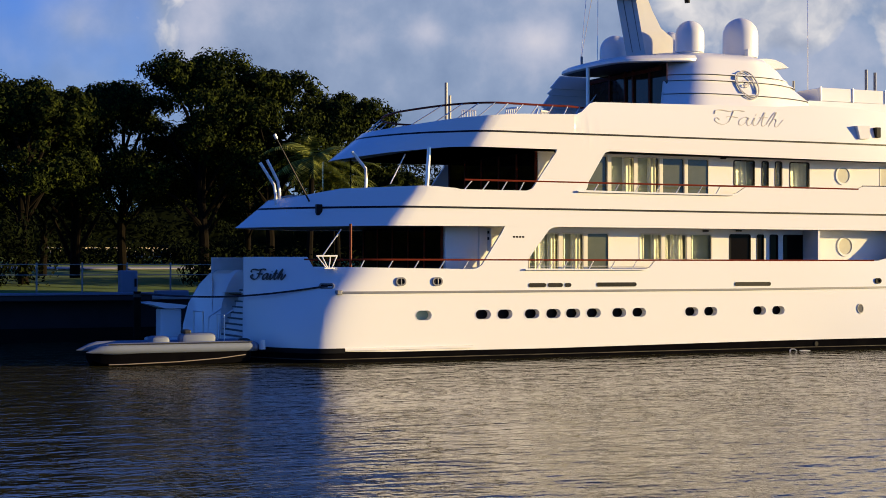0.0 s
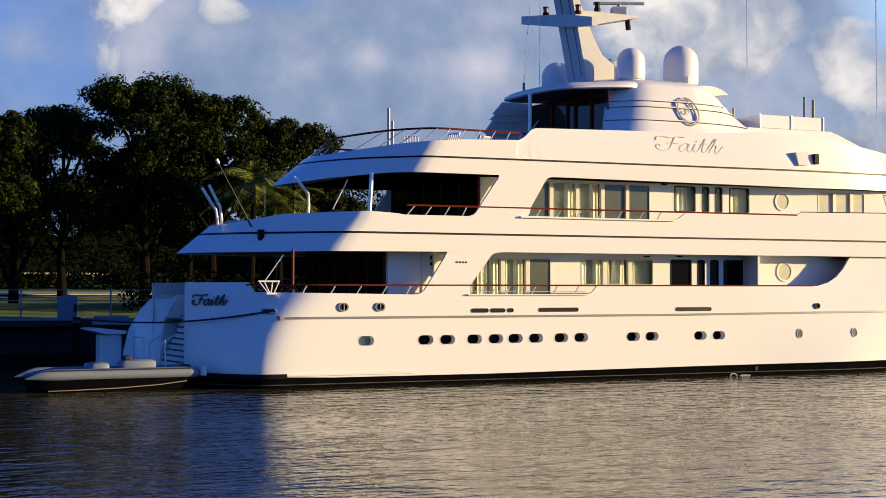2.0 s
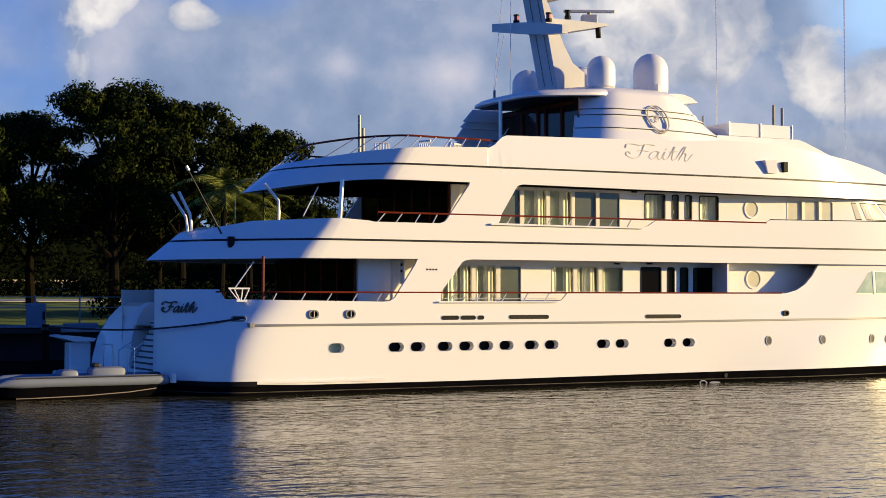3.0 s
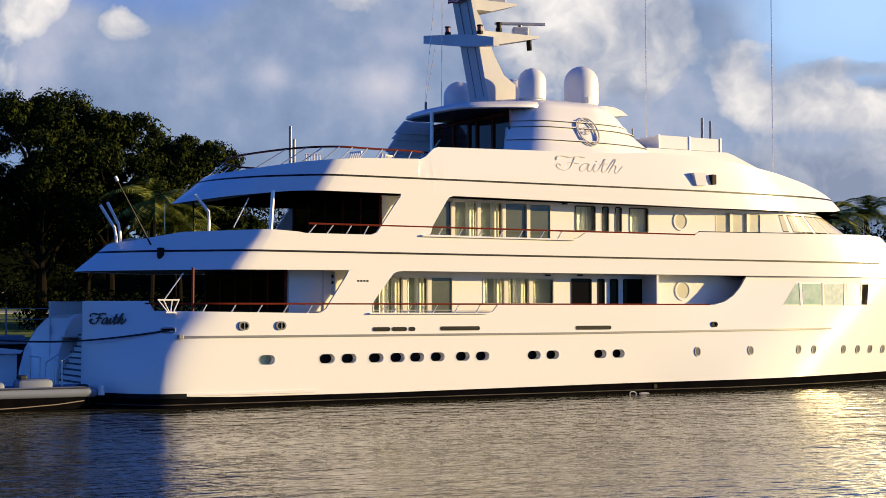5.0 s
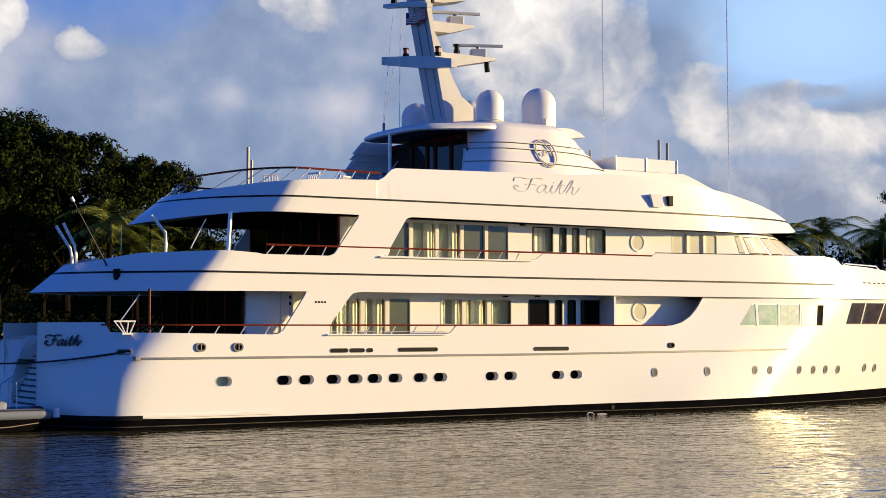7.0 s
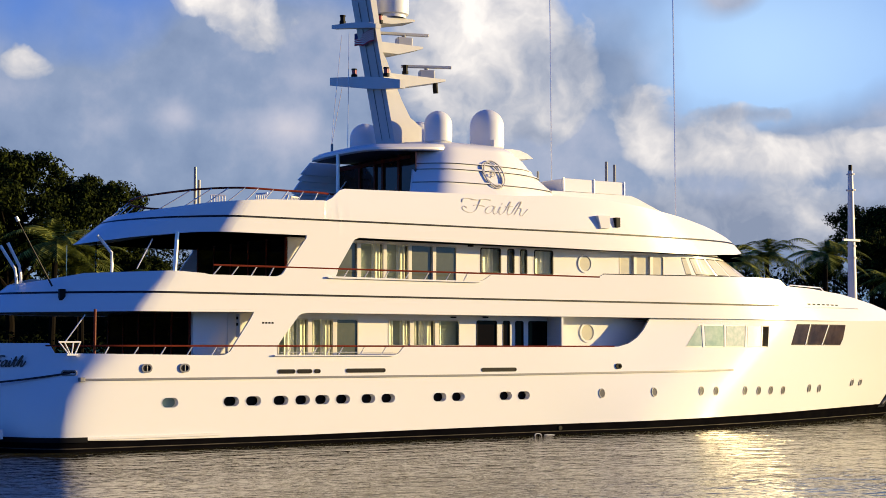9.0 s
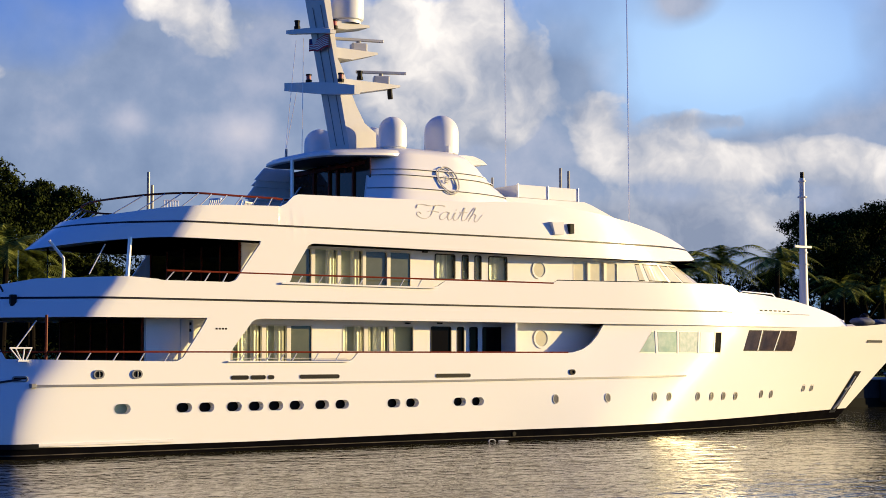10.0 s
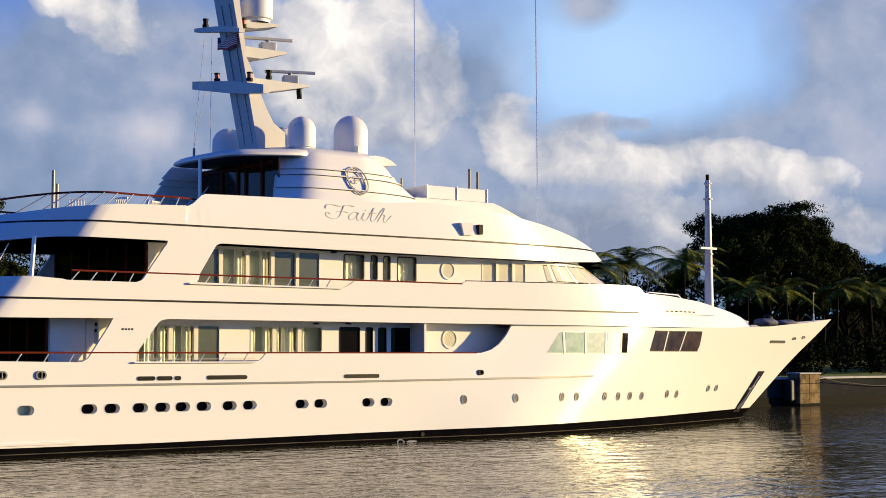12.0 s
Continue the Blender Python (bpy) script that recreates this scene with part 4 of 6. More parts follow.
def stroke_bm(strokes, nib, depth):
    """Raised strokes of a broad pen held at a slant; they lie in x, z and stand proud towards -y."""
    bm = bmesh.new()
    for pts in strokes:
        p = [np.array(q, float) for q in pts]
        p = [2 * p[0] - p[1]] + p + [2 * p[-1] - p[-2]]
        line = []
        for i in range(1, len(p) - 2):
            for u in np.linspace(0, 1, 8)[:-1]:
                line.append(0.5 * (2 * p[i] + (p[i + 1] - p[i - 1]) * u + (2 * p[i - 1] - 5 * p[i] + 4 * p[i + 1] - p[i + 2]) * u ** 2 + (3 * p[i] - 3 * p[i + 1] + p[i + 2] - p[i - 1]) * u ** 3))
        line.append(p[-2])
        rings = []
        for i, q in enumerate(line):
            d = line[min(i + 1, len(line) - 1)] - line[max(i - 1, 0)]
            d = d / (np.hypot(*d) + 1e-9)
            n = np.array((-d[1], d[0])) * nib * (0.45 + 0.9 * abs(d[0] * 0.35 - d[1] * 0.94))
            rings.append([bm.verts.new((c[0], y, c[1])) for c, y in ((q - n, 0), (q - n, -depth), (q + n, -depth), (q + n, 0))])
        for r0, r1 in zip(rings, rings[1:]):
            for k in range(4):
                bm.faces.new((r0[k], r0[(k + 1) % 4], r1[(k + 1) % 4], r1[k]))
        bm.faces.new(rings[0])
        bm.faces.new(rings[-1])
    bmesh.ops.recalc_face_normals(bm, faces=bm.faces[:])
    return bm


def script_name(name, mat, m, nib, depth, label):
    """The ship's name as one sign, each letter a part of it."""
    sign = part(name, stroke_bm(SCRIPT["F"], nib, depth), mat, yacht, label)
    sign.matrix_basis = m
    for letter in "aith":
        part("letter", stroke_bm(SCRIPT[letter], nib, depth), mat, sign)


_, hh = top_point(34.5, 8.6)
script_name("name_letters", LETTER, pose(32.95, CY - hh + 0.02, 8.64, -12) @ Matrix.Diagonal((1.02, 1, 1.05, 1)), 0.018, 0.018, "slanted silver name lettering")
house_half = 4.10 - (10.33 - 9.5) * 0.62
emblem = pose(35.2, CY - house_half - 0.06, 10.33, -31.8)
for s, w, tip, dx in ((1.0, 0.036, 10, 0.05), (0.86, 0.032, -14, -0.05)):
    part("emblem_ring", ring_bm(ellipse(0.48 * s, 0.70 * s, 36), ellipse(0.48 * s - w, 0.70 * s - w, 36), -0.03, 0.02), LETTER, yacht, "silver oval emblem ring").matrix_basis = emblem @ pose(dx, 0, 0, 0, tip, 0)
part("emblem_letter", stroke_bm(SCRIPT["F"], 0.028, 0.03), LETTER, yacht).matrix_basis = emblem @ pose(-0.2, 0, -0.15) @ Matrix.Diagonal((0.32, 1, 0.6, 1))
px, py, turn = hull_frame(15.85, 3.05)
qx, qy, _ = hull_frame(16.95, 3.05)
script_name("stern_letters", LETTER_DARK, pose(px, py - 0.05, 2.92, 0, 0, -math.degrees(math.atan2(py - qy, qx - px))) @ Matrix.Diagonal((0.43, 1, 0.62, 1)), 0.05, 0.03, "dark slanted name lettering on the stern")
for i in range(4):
    part("small_marking", box_bm(24.55 + 0.12 * i, 24.63 + 0.12 * i, CY - BEAM - 0.006, CY - BEAM + 0.002, 4.37, 4.43), BLACKTRIM, yacht)

# ---- mast ----
mast_side = [(32.52, 11.6), (33.77, 11.6), (33.77, 12.42), (33.22, 12.78), (32.8, 13.48), (32.45, 14.24), (32.1, 15.0), (31.95, 15.25), (31.55, 17.8), (31.24, 17.8)]
mast = part("mast", prism_bm(mast_side, CY - 0.70, CY + 0.70), MASTPAINT, yacht, "white raked signal mast")
for y in (52.4, 53.0):
    part("cable_duct", tube_bm([(32.45, y, 11.9), (31.30, y, 17.4)], 0.016, 6), GREYLINE, mast)
for k in range(5):
    part("louvre", box_bm(33.3, 33.72, 52.15, 52.19, 11.75 + 0.09 * k, 11.80 + 0.09 * k), BLACKTRIM, mast)


def yard_bm(x, z, half, deep, tall):
    bm = bmesh.new()
    rings = []
    for y in (-half, -0.62, 0.62, half):
        f = 1.0 if abs(y) < 1 else 0.7
        rings.append([bm.verts.new((x + dx, CY + y + (0.5 if abs(y) > 1 else 0), z + dz + 0.16 * y)) for dx, dz in ((0, -tall * f), (deep * f, -tall * f), (deep * f, 0), (0, 0))])
    for r0, r1 in zip(rings, rings[1:]):
        for k in range(4):
            bm.faces.new((r0[k], r0[(k + 1) % 4], r1[(k + 1) % 4], r1[k]))
    bm.faces.new(rings[0][::-1])
    bm.faces.new(rings[-1])
    bmesh.ops.recalc_face_normals(bm, faces=bm.faces[:])
    return bm


part("yard", yard_bm(31.75, 14.40, 2.75, 0.36, 0.48), MASTPAINT, mast, "white signal yard")
part("yard", yard_bm(31.25, 16.55, 1.75, 0.36, 0.22), MASTPAINT, mast, "white signal yard")
for x0, x1, z, drop in ((32.2, 35.1, 14.55, 0.50), (31.9, 34.0, 15.78, 0.42), (31.6, 33.6, 16.85, 0.3)):
    part("radar_platform", prism_bm([(x0, z), (x1, z), (x1, z - 0.08), (x0 + 0.9, z - drop), (x0, z - drop)], CY - 0.45, CY + 0.45), MASTPAINT, mast, "wedge-shaped radar platform")
for x, z, turn in ((34.45, 14.55, 24), (33.35, 15.78, 18)):
    r = part("radar_scanner", box_bm(-0.32, 0.32, -0.26, 0.26, 0.0, 0.36, 0.05), MASTPAINT, mast, "white radar scanner")
    part("scanner_neck", tube_bm([(0, 0, 0.36), (0, 0, 0.47)], 0.09, 10), GREYLINE, r)
    part("scanner_bar", box_bm(-1.05, 1.05, -0.07, 0.07, 0.46, 0.58, 0.03), MASTPAINT, r, "long radar bar")
    r.matrix_basis = pose(x, CY, z, 0, 0, -turn)
part("hanging_camera", tube_bm([(34.75, CY - 0.2, 14.46), (34.75, CY - 0.2, 14.25), (34.78, CY - 0.2, 13.98)], 0.11, 8), BLACKTRIM, mast, "black hanging camera")
for x, y, z, red in ((31.9, CY + 1.5, 14.60, 1), (31.9, CY - 1.0, 14.28, 1), (31.9, CY - 0.5, 16.50, 1), (31.4, CY + 1.6, 16.78, 0), (33.2, CY - 0.35, 14.6, 0)):
    lamp = part("mast_lamp", tube_bm([(x, y, z), (x, y, z + 0.12)], 0.13, 10), BLACKTRIM, mast, "small mast lamp")
    part("lens", tube_bm([(x, y, z + 0.12), (x, y, z + 0.30)], 0.10, 10), REDLENS if red else BLACKTRIM, lamp)
    part("cap", tube_bm([(x, y, z + 0.30), (x, y, z + 0.36)], 0.12, 10), BLACKTRIM, lamp)


def flag_bm(rows, z0, z1, u0, u1):
    bm = bmesh.new()
    n = 16
    cols = []
    for k in range(n + 1):
        u = u0 + (u1 - u0) * k / n
        cols.append([bm.verts.new((31.58 - 0.08 * u + 0.05 * math.sin(u * 7), 53.75 - 1.6 * u, z + 0.02 - 0.1 * math.sin(u * 2.4) + 0.03 * math.sin(u * 9))) for z in (z0, z1)])
    for a, b in zip(cols, cols[1:]):
        bm.faces.new((a[0], b[0], b[1], a[1]))
    return bm


flag = part("flag", flag_bm(1, 15.75, 15.79, 0.0, 1.0), FLAGRED, mast, "striped red, white and blue flag")
for k in range(13):
    part("stripe", flag_bm(1, 15.79 + 0.036 * k, 15.826 + 0.036 * k, 0.22 if k > 6 else 0.0, 1.0), FLAGWHITE if k % 2 else FLAGRED, flag)
part("canton", flag_bm(1, 15.79 + 0.036 * 7, 15.826 + 0.036 * 12, 0.0, 0.22), FLAGBLUE, flag)
for a, b in (((31.7, 55.0, 16.45), (31.2, 55.0, 11.6)), ((31.7, 54.4, 16.45), (31.6, 54.3, 11.7)), ((31.9, 55.3, 14.3), (31.2, 55.0, 11.6))):
    part("stay", tube_bm([a, b], 0.015, 5), STEEL, mast)


def dome_bm(r, tall):
    """A radome: straight lower wall, rounded crown, small foot."""
    bm = bmesh.new()
    prof = [(r * 0.82, 0.0), (r * 0.82, 0.12), (r * 0.97, 0.16), (r, 0.3)] + [(r, tall - r)] + [(r * math.cos(a), tall - r + r * math.sin(a)) for a in [radians(10 * k) for k in range(1, 9)]]
    rings = [[bm.verts.new((rr * math.cos(k * math.tau / 32), rr * math.sin(k * math.tau / 32), z)) for k in range(32)] for rr, z in prof]
    for r0, r1 in zip(rings, rings[1:]):
        for k in range(32):
            bm.faces.new((r0[k], r0[(k + 1) % 32], r1[(k + 1) % 32], r1[k]))
    bm.faces.new(rings[-1])
    return bm


for x, y, z, r, tall in ((37.35, 52.6, 11.72, 0.72, 1.80), (33.8, 50.95, 11.55, 0.56, 1.40), (35.45, 54.9, 11.6, 0.54, 1.55), (32.85, 55.0, 11.35, 0.64, 1.50), (32.75, 52.7, 16.85, 0.66, 1.55)):
    d = part("radome", dome_bm(r, tall), DOME, yacht, "white satellite dome", True)
    d.location = (x, y, z)
part("dome_bracket", box_bm(37.1, 37.3, 51.75, 51.95, 11.6, 12.15, 0.02), PAINT_DECK, yacht)
for x, y, z0, z1, r in ((40.3, 52.0, 9.5, 20.0, 0.025), (47.35, 52.0, 8.2, 21.0, 0.03)):
    part("whip_antenna", tube_bm([(x, y, z0), (x - 0.02, y, (z0 + z1) / 2), (x - 0.06, y, z1)], r, 6), STEEL, yacht, "thin whip antenna")
for x, y, z0, z1, r in ((38.5, 50.6, 9.4, 10.8, 0.05), (41.9, 50.3, 9.4, 11.40, 0.06), (42.35, 50.3, 9.4, 11.30, 0.06), (22.9, 50.0, 8.2, 9.9, 0.055), (23.05, 50.0, 8.2, 9.45, 0.05), (30.7, 54.0, 11.3, 11.75, 0.05)):
    part("stub_antenna", tube_bm([(x, y, z0), (x, y, z1)], r, 8), GREYLINE, yacht, "short pole antenna", True)
screen = part("fly_screen", box_bm(39.3, 42.6, 49.95, 50.05, 9.98, 10.52, 0.02), PAINT_DECK, yacht, "white fly bridge screen")
part("fly_deck_coaming", prism_bm([(38.4, 9.3), (38.7, 9.96), (42.9, 9.97), (43.3, 9.86), (44.6, 9.38)], 49.9, 55.7), PAINT_DECK, yacht, "white coaming under the screen")
part("screen_side", box_bm(39.3, 39.4, 50.05, 55.6, 9.93, 10.50, 0.02), PAINT_DECK, screen)
part("screen_side", box_bm(42.5, 42.6, 50.05, 55.6, 9.93, 10.50, 0.02), PAINT_DECK, screen)
for x in (39.3, 40.9, 42.55):
    part("screen_post", box_bm(x, x + 0.05, 49.91, 49.95, 9.97, 10.55), STEEL, screen)
# camera niche on the brow
part("niche_box", prism_bm([(39.55, 8.84), (40.16, 8.86), (40.16, 8.35), (39.7, 8.33)], 48.0, 48.5), PAINT_DECK, yacht, "white box on the brow")
part("niche_slot", box_bm(40.55, 40.78, 48.08, 48.4, 8.42, 8.82, 0.02), BLACKTRIM, yacht, "black slot lamp")

# ---- rails ----
def rail_path(point, xs, z, inset, side):
    return [(point(x, z(x))[0], CY + side * max(point(x, z(x))[1] - inset, 0.0), z(x)) for x in xs]


for s in (-1, 1):
    part("main_cap_rail", tube_bm(rail_path(hull_point, spread(17.4, 40.4, 0.4), lambda x: 3.60, 0.02, s), 0.035, 6), VARNISH, yacht, "varnished mahogany cap rail", True)
    part("upper_cap_rail", tube_bm(rail_path(upper_point, spread(22.0, 39.6, 0.4), lambda x: 6.35 + 0.001 * (x - 22), 0.02, s), 0.035, 6), VARNISH, yacht, "varnished mahogany cap rail", True)
    part("upper_fore_cap", tube_bm(rail_path(upper_point, spread(39.8, 47, 0.4), lambda x: upper_high(x) + 0.01, 0.03, s), 0.03, 6), BLACKTRIM, yacht, "dark bulwark cap", True)
top_rail_z = table([(19.6, 9.04), (20.6, 9.08), (22, 9.08), (24.5, 9.06), (27.6, 9.06)])
rail_xs = sorted({round(19.6 + 8.2 * (1 - math.cos(u * 0.0524)), 3) for u in range(31)})
loop = rail_path(top_point, rail_xs[::-1], top_rail_z, 0.2, -1) + rail_path(top_point, rail_xs[1:], top_rail_z, 0.2, 1)
part("sun_deck_rail", tube_bm(loop, 0.04, 6), VARNISH, yacht, "varnished rail round the sun deck", True)


def stanchion(point, x, z0, z1, side, inset, lean=0.22):
    p0, p1 = point(x, z0), point(x + lean, z1)
    part("stanchion", tube_bm([(p0[0], CY + side * (p0[1] - inset), z0), (p1[0], CY + side * (p1[1] - inset), z1)], 0.022, 6), STEEL, yacht)


for x in (18.9, 19.85, 20.8, 21.75, 22.65, 25.5, 26.0, 26.55, 27.1, 27.6, 28.5, 29.4):
    stanchion(hull_point, x, 3.26, 3.60, -1, 0.05)
for x in (22.2, 23.05, 23.95, 24.8, 27.8, 28.65, 29.5, 30.4, 31.25, 32.2, 33.0):
    stanchion(upper_point, x, 6.02, 6.35, -1, 0.05)
for x in (20.3, 20.9, 21.5, 22.2, 22.9, 23.8, 24.7, 25.6, 26.5, 27.2):
    for s in (-1, 1):
        stanchion(top_point, x, top_high(x) - 0.05, top_rail_z(x + 0.2), s, 0.18)
for z in (2.9, 3.1):
    part("mid_rail", tube_bm(rail_path(hull_point, spread(25.3, 29.9, 0.5), lambda x: z + 0.28, 0.06, -1), 0.012, 5), STEEL, yacht)
# drip shelves under the side-deck rails
part("rail_shelf", box_bm(25.0, 29.9, 47.9, 48.1, 3.24, 3.29, 0.01), PAINT_DECK, yacht)
part("rail_shelf", box_bm(27.1, 33.7, 47.9, 48.1, 6.0, 6.06, 0.01), PAINT_DECK, yacht)

# posts, bent pipes and the ensign staff at the stern
part("mahogany_post", tube_bm([(18.7, 48.5, 3.2), (18.7, 48.5, 4.8)], 0.05, 8), VARNISH, yacht, "varnished corner post", True)
for a, b, c in (((17.25, 52.0, 5.5), (17.2, 52.0, 6.2), (16.65, 52.0, 7.0)), ((17.6, 52.6, 5.5), (17.55, 52.6, 6.35), (17.1, 52.6, 7.15)), ((19.9, 50.2, 5.6), (19.95, 50.2, 6.75), (19.4, 50.2, 7.36))):
    part("bent_pipe", tube_bm([a, tuple((Vector(a) * 0.3 + Vector(b) * 0.7)), tuple(Vector(b) + Vector((-0.04, 0, 0.03))), c], 0.055, 10), PAINT_DECK, yacht, "white bent pipe", True)
part("deck_support", tube_bm([(21.7, 49.0, 5.9), (21.8, 49.0, 7.5)], 0.075, 10), STEEL, yacht, "polished deck support", True)
staff = part("ensign_staff", tube_bm([(17.95, 50.5, 5.6), (16.75, 50.5, 7.75)], 0.032, 8, radius_end=0.022), DARKTRIM, yacht, "leaning dark ensign staff", True)
part("staff_cap", tube_bm([(16.76, 50.5, 7.73), (16.68, 50.5, 7.88)], 0.06, 8), STEEL, staff)
px, h = upper_point(17.6, 5.3)
part("stern_lamp", box_bm(px - 0.16, px + 0.04, CY - h - 0.08, CY - h + 0.12, 5.12, 5.5, 0.02), BLACKTRIM, yacht, "black stern lamp")
for a, b in (((17.87, 49.0, 3.70), (18.55, 49.0, 4.62)), ((20.76, 50.0, 6.25), (21.32, 50.0, 7.30))):
    part("wind_break_strut", tube_bm([a, b], 0.022, 7), STEEL, yacht, "thin raking strut")
for x, y in ((22.75, 49.3), (23.7, 48.95)):
    part("deck_column", box_bm(x, x + 0.45, y, y + 0.3, 2.42, 4.76, 0.03), PAINT_DECK, yacht, "white casing on the aft deck")
part("switch_panel", box_bm(23.98, 24.02, 48.6, 48.9, 3.9, 4.7, 0.01), PAINT_DECK, yacht, "white switch panel")
for z in (4.3, 4.52):
    part("switch", box_bm(23.95, 23.98, 48.7, 48.8, z, z + 0.1), BLACKTRIM, yacht, "small dark switch")
part("wind_break", box_bm(20.8, 20.85, 54.0, 57.0, 6.0, 7.45), SMOKEGLASS, yacht, "tinted glass wind break")


def deck_chair(x, y, z, turn):
    c = thing("deck_chair", "white slatted deck chair on the sun deck", "chair", "deck chairs")
    part("seat", box_bm(-0.28, 0.28, -0.27, 0.27, 0.40, 0.46, 0.02), PAINT_DECK, c)
    back = bmesh.new()
    for k in range(6):
        tube_bm([(-0.26, -0.25 + 0.1 * k, 0.45), (-0.42, -0.25 + 0.1 * k, 1.0)], 0.03, 6, back)
    tube_bm([(-0.42, -0.28, 1.0), (-0.42, 0.28, 1.0)], 0.035, 6, back)
    part("backrest", back, PAINT_DECK, c)
    for sx in (-0.25, 0.25):
        for sy in (-0.24, 0.24):
            part("leg", tube_bm([(sx, sy, 0), (sx * 0.95, sy * 0.95, 0.41)], 0.025, 6), STEEL, c)
    for sy in (-0.27, 0.27):
        part("armrest", tube_bm([(-0.33, sy, 0.68), (0.25, sy, 0.66), (0.25, sy, 0.44)], 0.025, 6), PAINT_DECK, c)
    c.matrix_basis = pose(x, y, z, 0, 0, turn)
    return c


part("raised_deck", box_bm(23.6, 29.6, 49.4, 56.2, 7.72, 8.12, 0.03), TEAK, yacht, "raised teak platform on the sun deck")
first_chair = deck_chair(25.2, 50.0, 8.12, 200)
for x, y, turn in ((26.2, 50.2, 160), (27.0, 51.0, 120), (24.4, 51.2, 250)):
    copy_thing(first_chair, pose(x, y, 8.12, 0, 0, turn))
deck_table = thing("deck_table", "low round white table on the sun deck", "table")
part("tabletop", tube_bm([(0, 0, 0.66), (0, 0, 0.71)], 0.5, 20), PAINT_DECK, deck_table)
part("table_foot", tube_bm([(0, 0, 0), (0, 0, 0.66)], 0.06, 10), STEEL, deck_table)
deck_table.location = (25.9, 51.2, 8.12)
sofa = thing("lounge_sofa", "pale cushioned sofa on the upper aft deck", "sofa")
part("sofa_base", box_bm(22.9, 25.0, 49.3, 50.1, 5.05, 5.5, 0.08), PAINT_DECK, sofa, "", True)
for k in range(3):
    part("cushion", box_bm(22.95 + 0.68 * k, 23.58 + 0.68 * k, 49.35, 49.6, 5.5, 6.02, 0.09), CURTAIN, sofa, "cream cushion", True)

# ---- stern: transom, stairs, platform ----
platform = part("swim_platform", box_bm(13.9, 16.6, 50.6, 57.6, 0.35, 0.72, 0.08), PAINT_DECK, yacht, "white swim platform", True)


def transom_block():
    """The port part of the stern: a rounded face that leans forward with height."""
    bm = bmesh.new()
    rings = []
    for z, x, y1 in ((0.5, 0.0, 57.7), (1.2, 0.03, 57.6), (2.0, 0.12, 57.2), (2.7, 0.35, 56.6), (3.1, 0.6, 56.1), (3.24, 0.85, 55.8)):
        ring = [(18.6, 54.35), (15.85 + x, 54.35), (15.70 + x, 54.5)]
        for k in range(9):
            a = radians(90 * k / 8)
            ring.append((15.05 + x + 2.2 * (1 - math.cos(a)), y1 - 1.3 + 1.3 * math.sin(a)))
        ring.append((18.6, y1))
        rings.append([bm.verts.new((px, py, z)) for px, py in ring])
    n = len(rings[0])
    for r0, r1 in zip(rings, rings[1:]):
        for k in range(n):
            bm.faces.new((r0[k], r0[(k + 1) % n], r1[(k + 1) % n], r1[k]))
    bm.faces.new(rings[-1])
    bmesh.ops.recalc_face_normals(bm, faces=bm.faces[:])
    return bm


part("transom", transom_block(), PAINT, yacht, "white rounded transom", True)
part("stern_cap", box_bm(15.9, 17.4, 50.75, 50.95, 0.6, 3.66, 0.03), PAINT, yacht)
part("stair_back", box_bm(17.5, 17.6, 50.8, 54.4, 0.5, 3.2), PAINT, yacht)
stairs = part("stern_stairs", box_bm(16.0, 17.5, 50.95, 54.34, 0.5, 0.74), PAINT, yacht, "stern stairs up from the platform")
for k in range(9):
    y1 = 54.33 - 0.10 * k
    part("step", box_bm(15.95 + 0.06 * k, 17.5, 50.96, y1, 0.74 + 0.2 * k, 0.89 + 0.2 * k), PAINT, stairs)
    part("tread", box_bm(15.90 + 0.06 * k, 17.5, 50.96, y1, 0.89 + 0.2 * k, 0.94 + 0.2 * k), TREAD, stairs, "dark tread")
for y in (52.2, 53.7):
    part("handrail", tube_bm([(15.3, y, 0.7), (15.3, y, 1.55), (15.75, y, 1.85)], 0.03, 7), STEEL, yacht, "steel handrail", True)
part("handrail", tube_bm([(15.0, 53.4, 0.7), (15.0, 53.4, 1.75), (15.0, 54.6, 1.75), (15.0, 54.6, 0.7)], 0.03, 7), STEEL, yacht, "steel boarding rail", True)
part("pedestal", box_bm(14.5, 15.3, 57.4, 58.2, 0.3, 1.75, 0.06), PAINT_DECK, yacht, "white platform pedestal")
part("wing_tray", prism_bm([(13.75, 1.98), (14.1, 1.92), (14.6, 1.78), (15.3, 1.78), (15.4, 1.9), (14.7, 1.98), (14.3, 2.02)], 57.0, 58.6), PAINT_DECK, yacht, "white wing-shaped tray")
gate = part("folding_gangway", tube_bm([(17.5, 48.55, 3.72), (18.25, 48.55, 3.72)], 0.03, 7), PAINT_DECK, yacht, "white folded gangway frame on the quarter")
for xa, xb in ((17.52, 17.85), (17.7, 17.9), (18.0, 17.95), (18.23, 18.05)):
    part("gangway_leg", tube_bm([(xa, 48.55, 3.72), (xb, 48.55, 3.32)], 0.022, 6), PAINT_DECK, gate)
part("gangway_foot", box_bm(17.75, 18.12, 48.45, 48.65, 3.28, 3.33, 0.01), PAINT_DECK, gate)

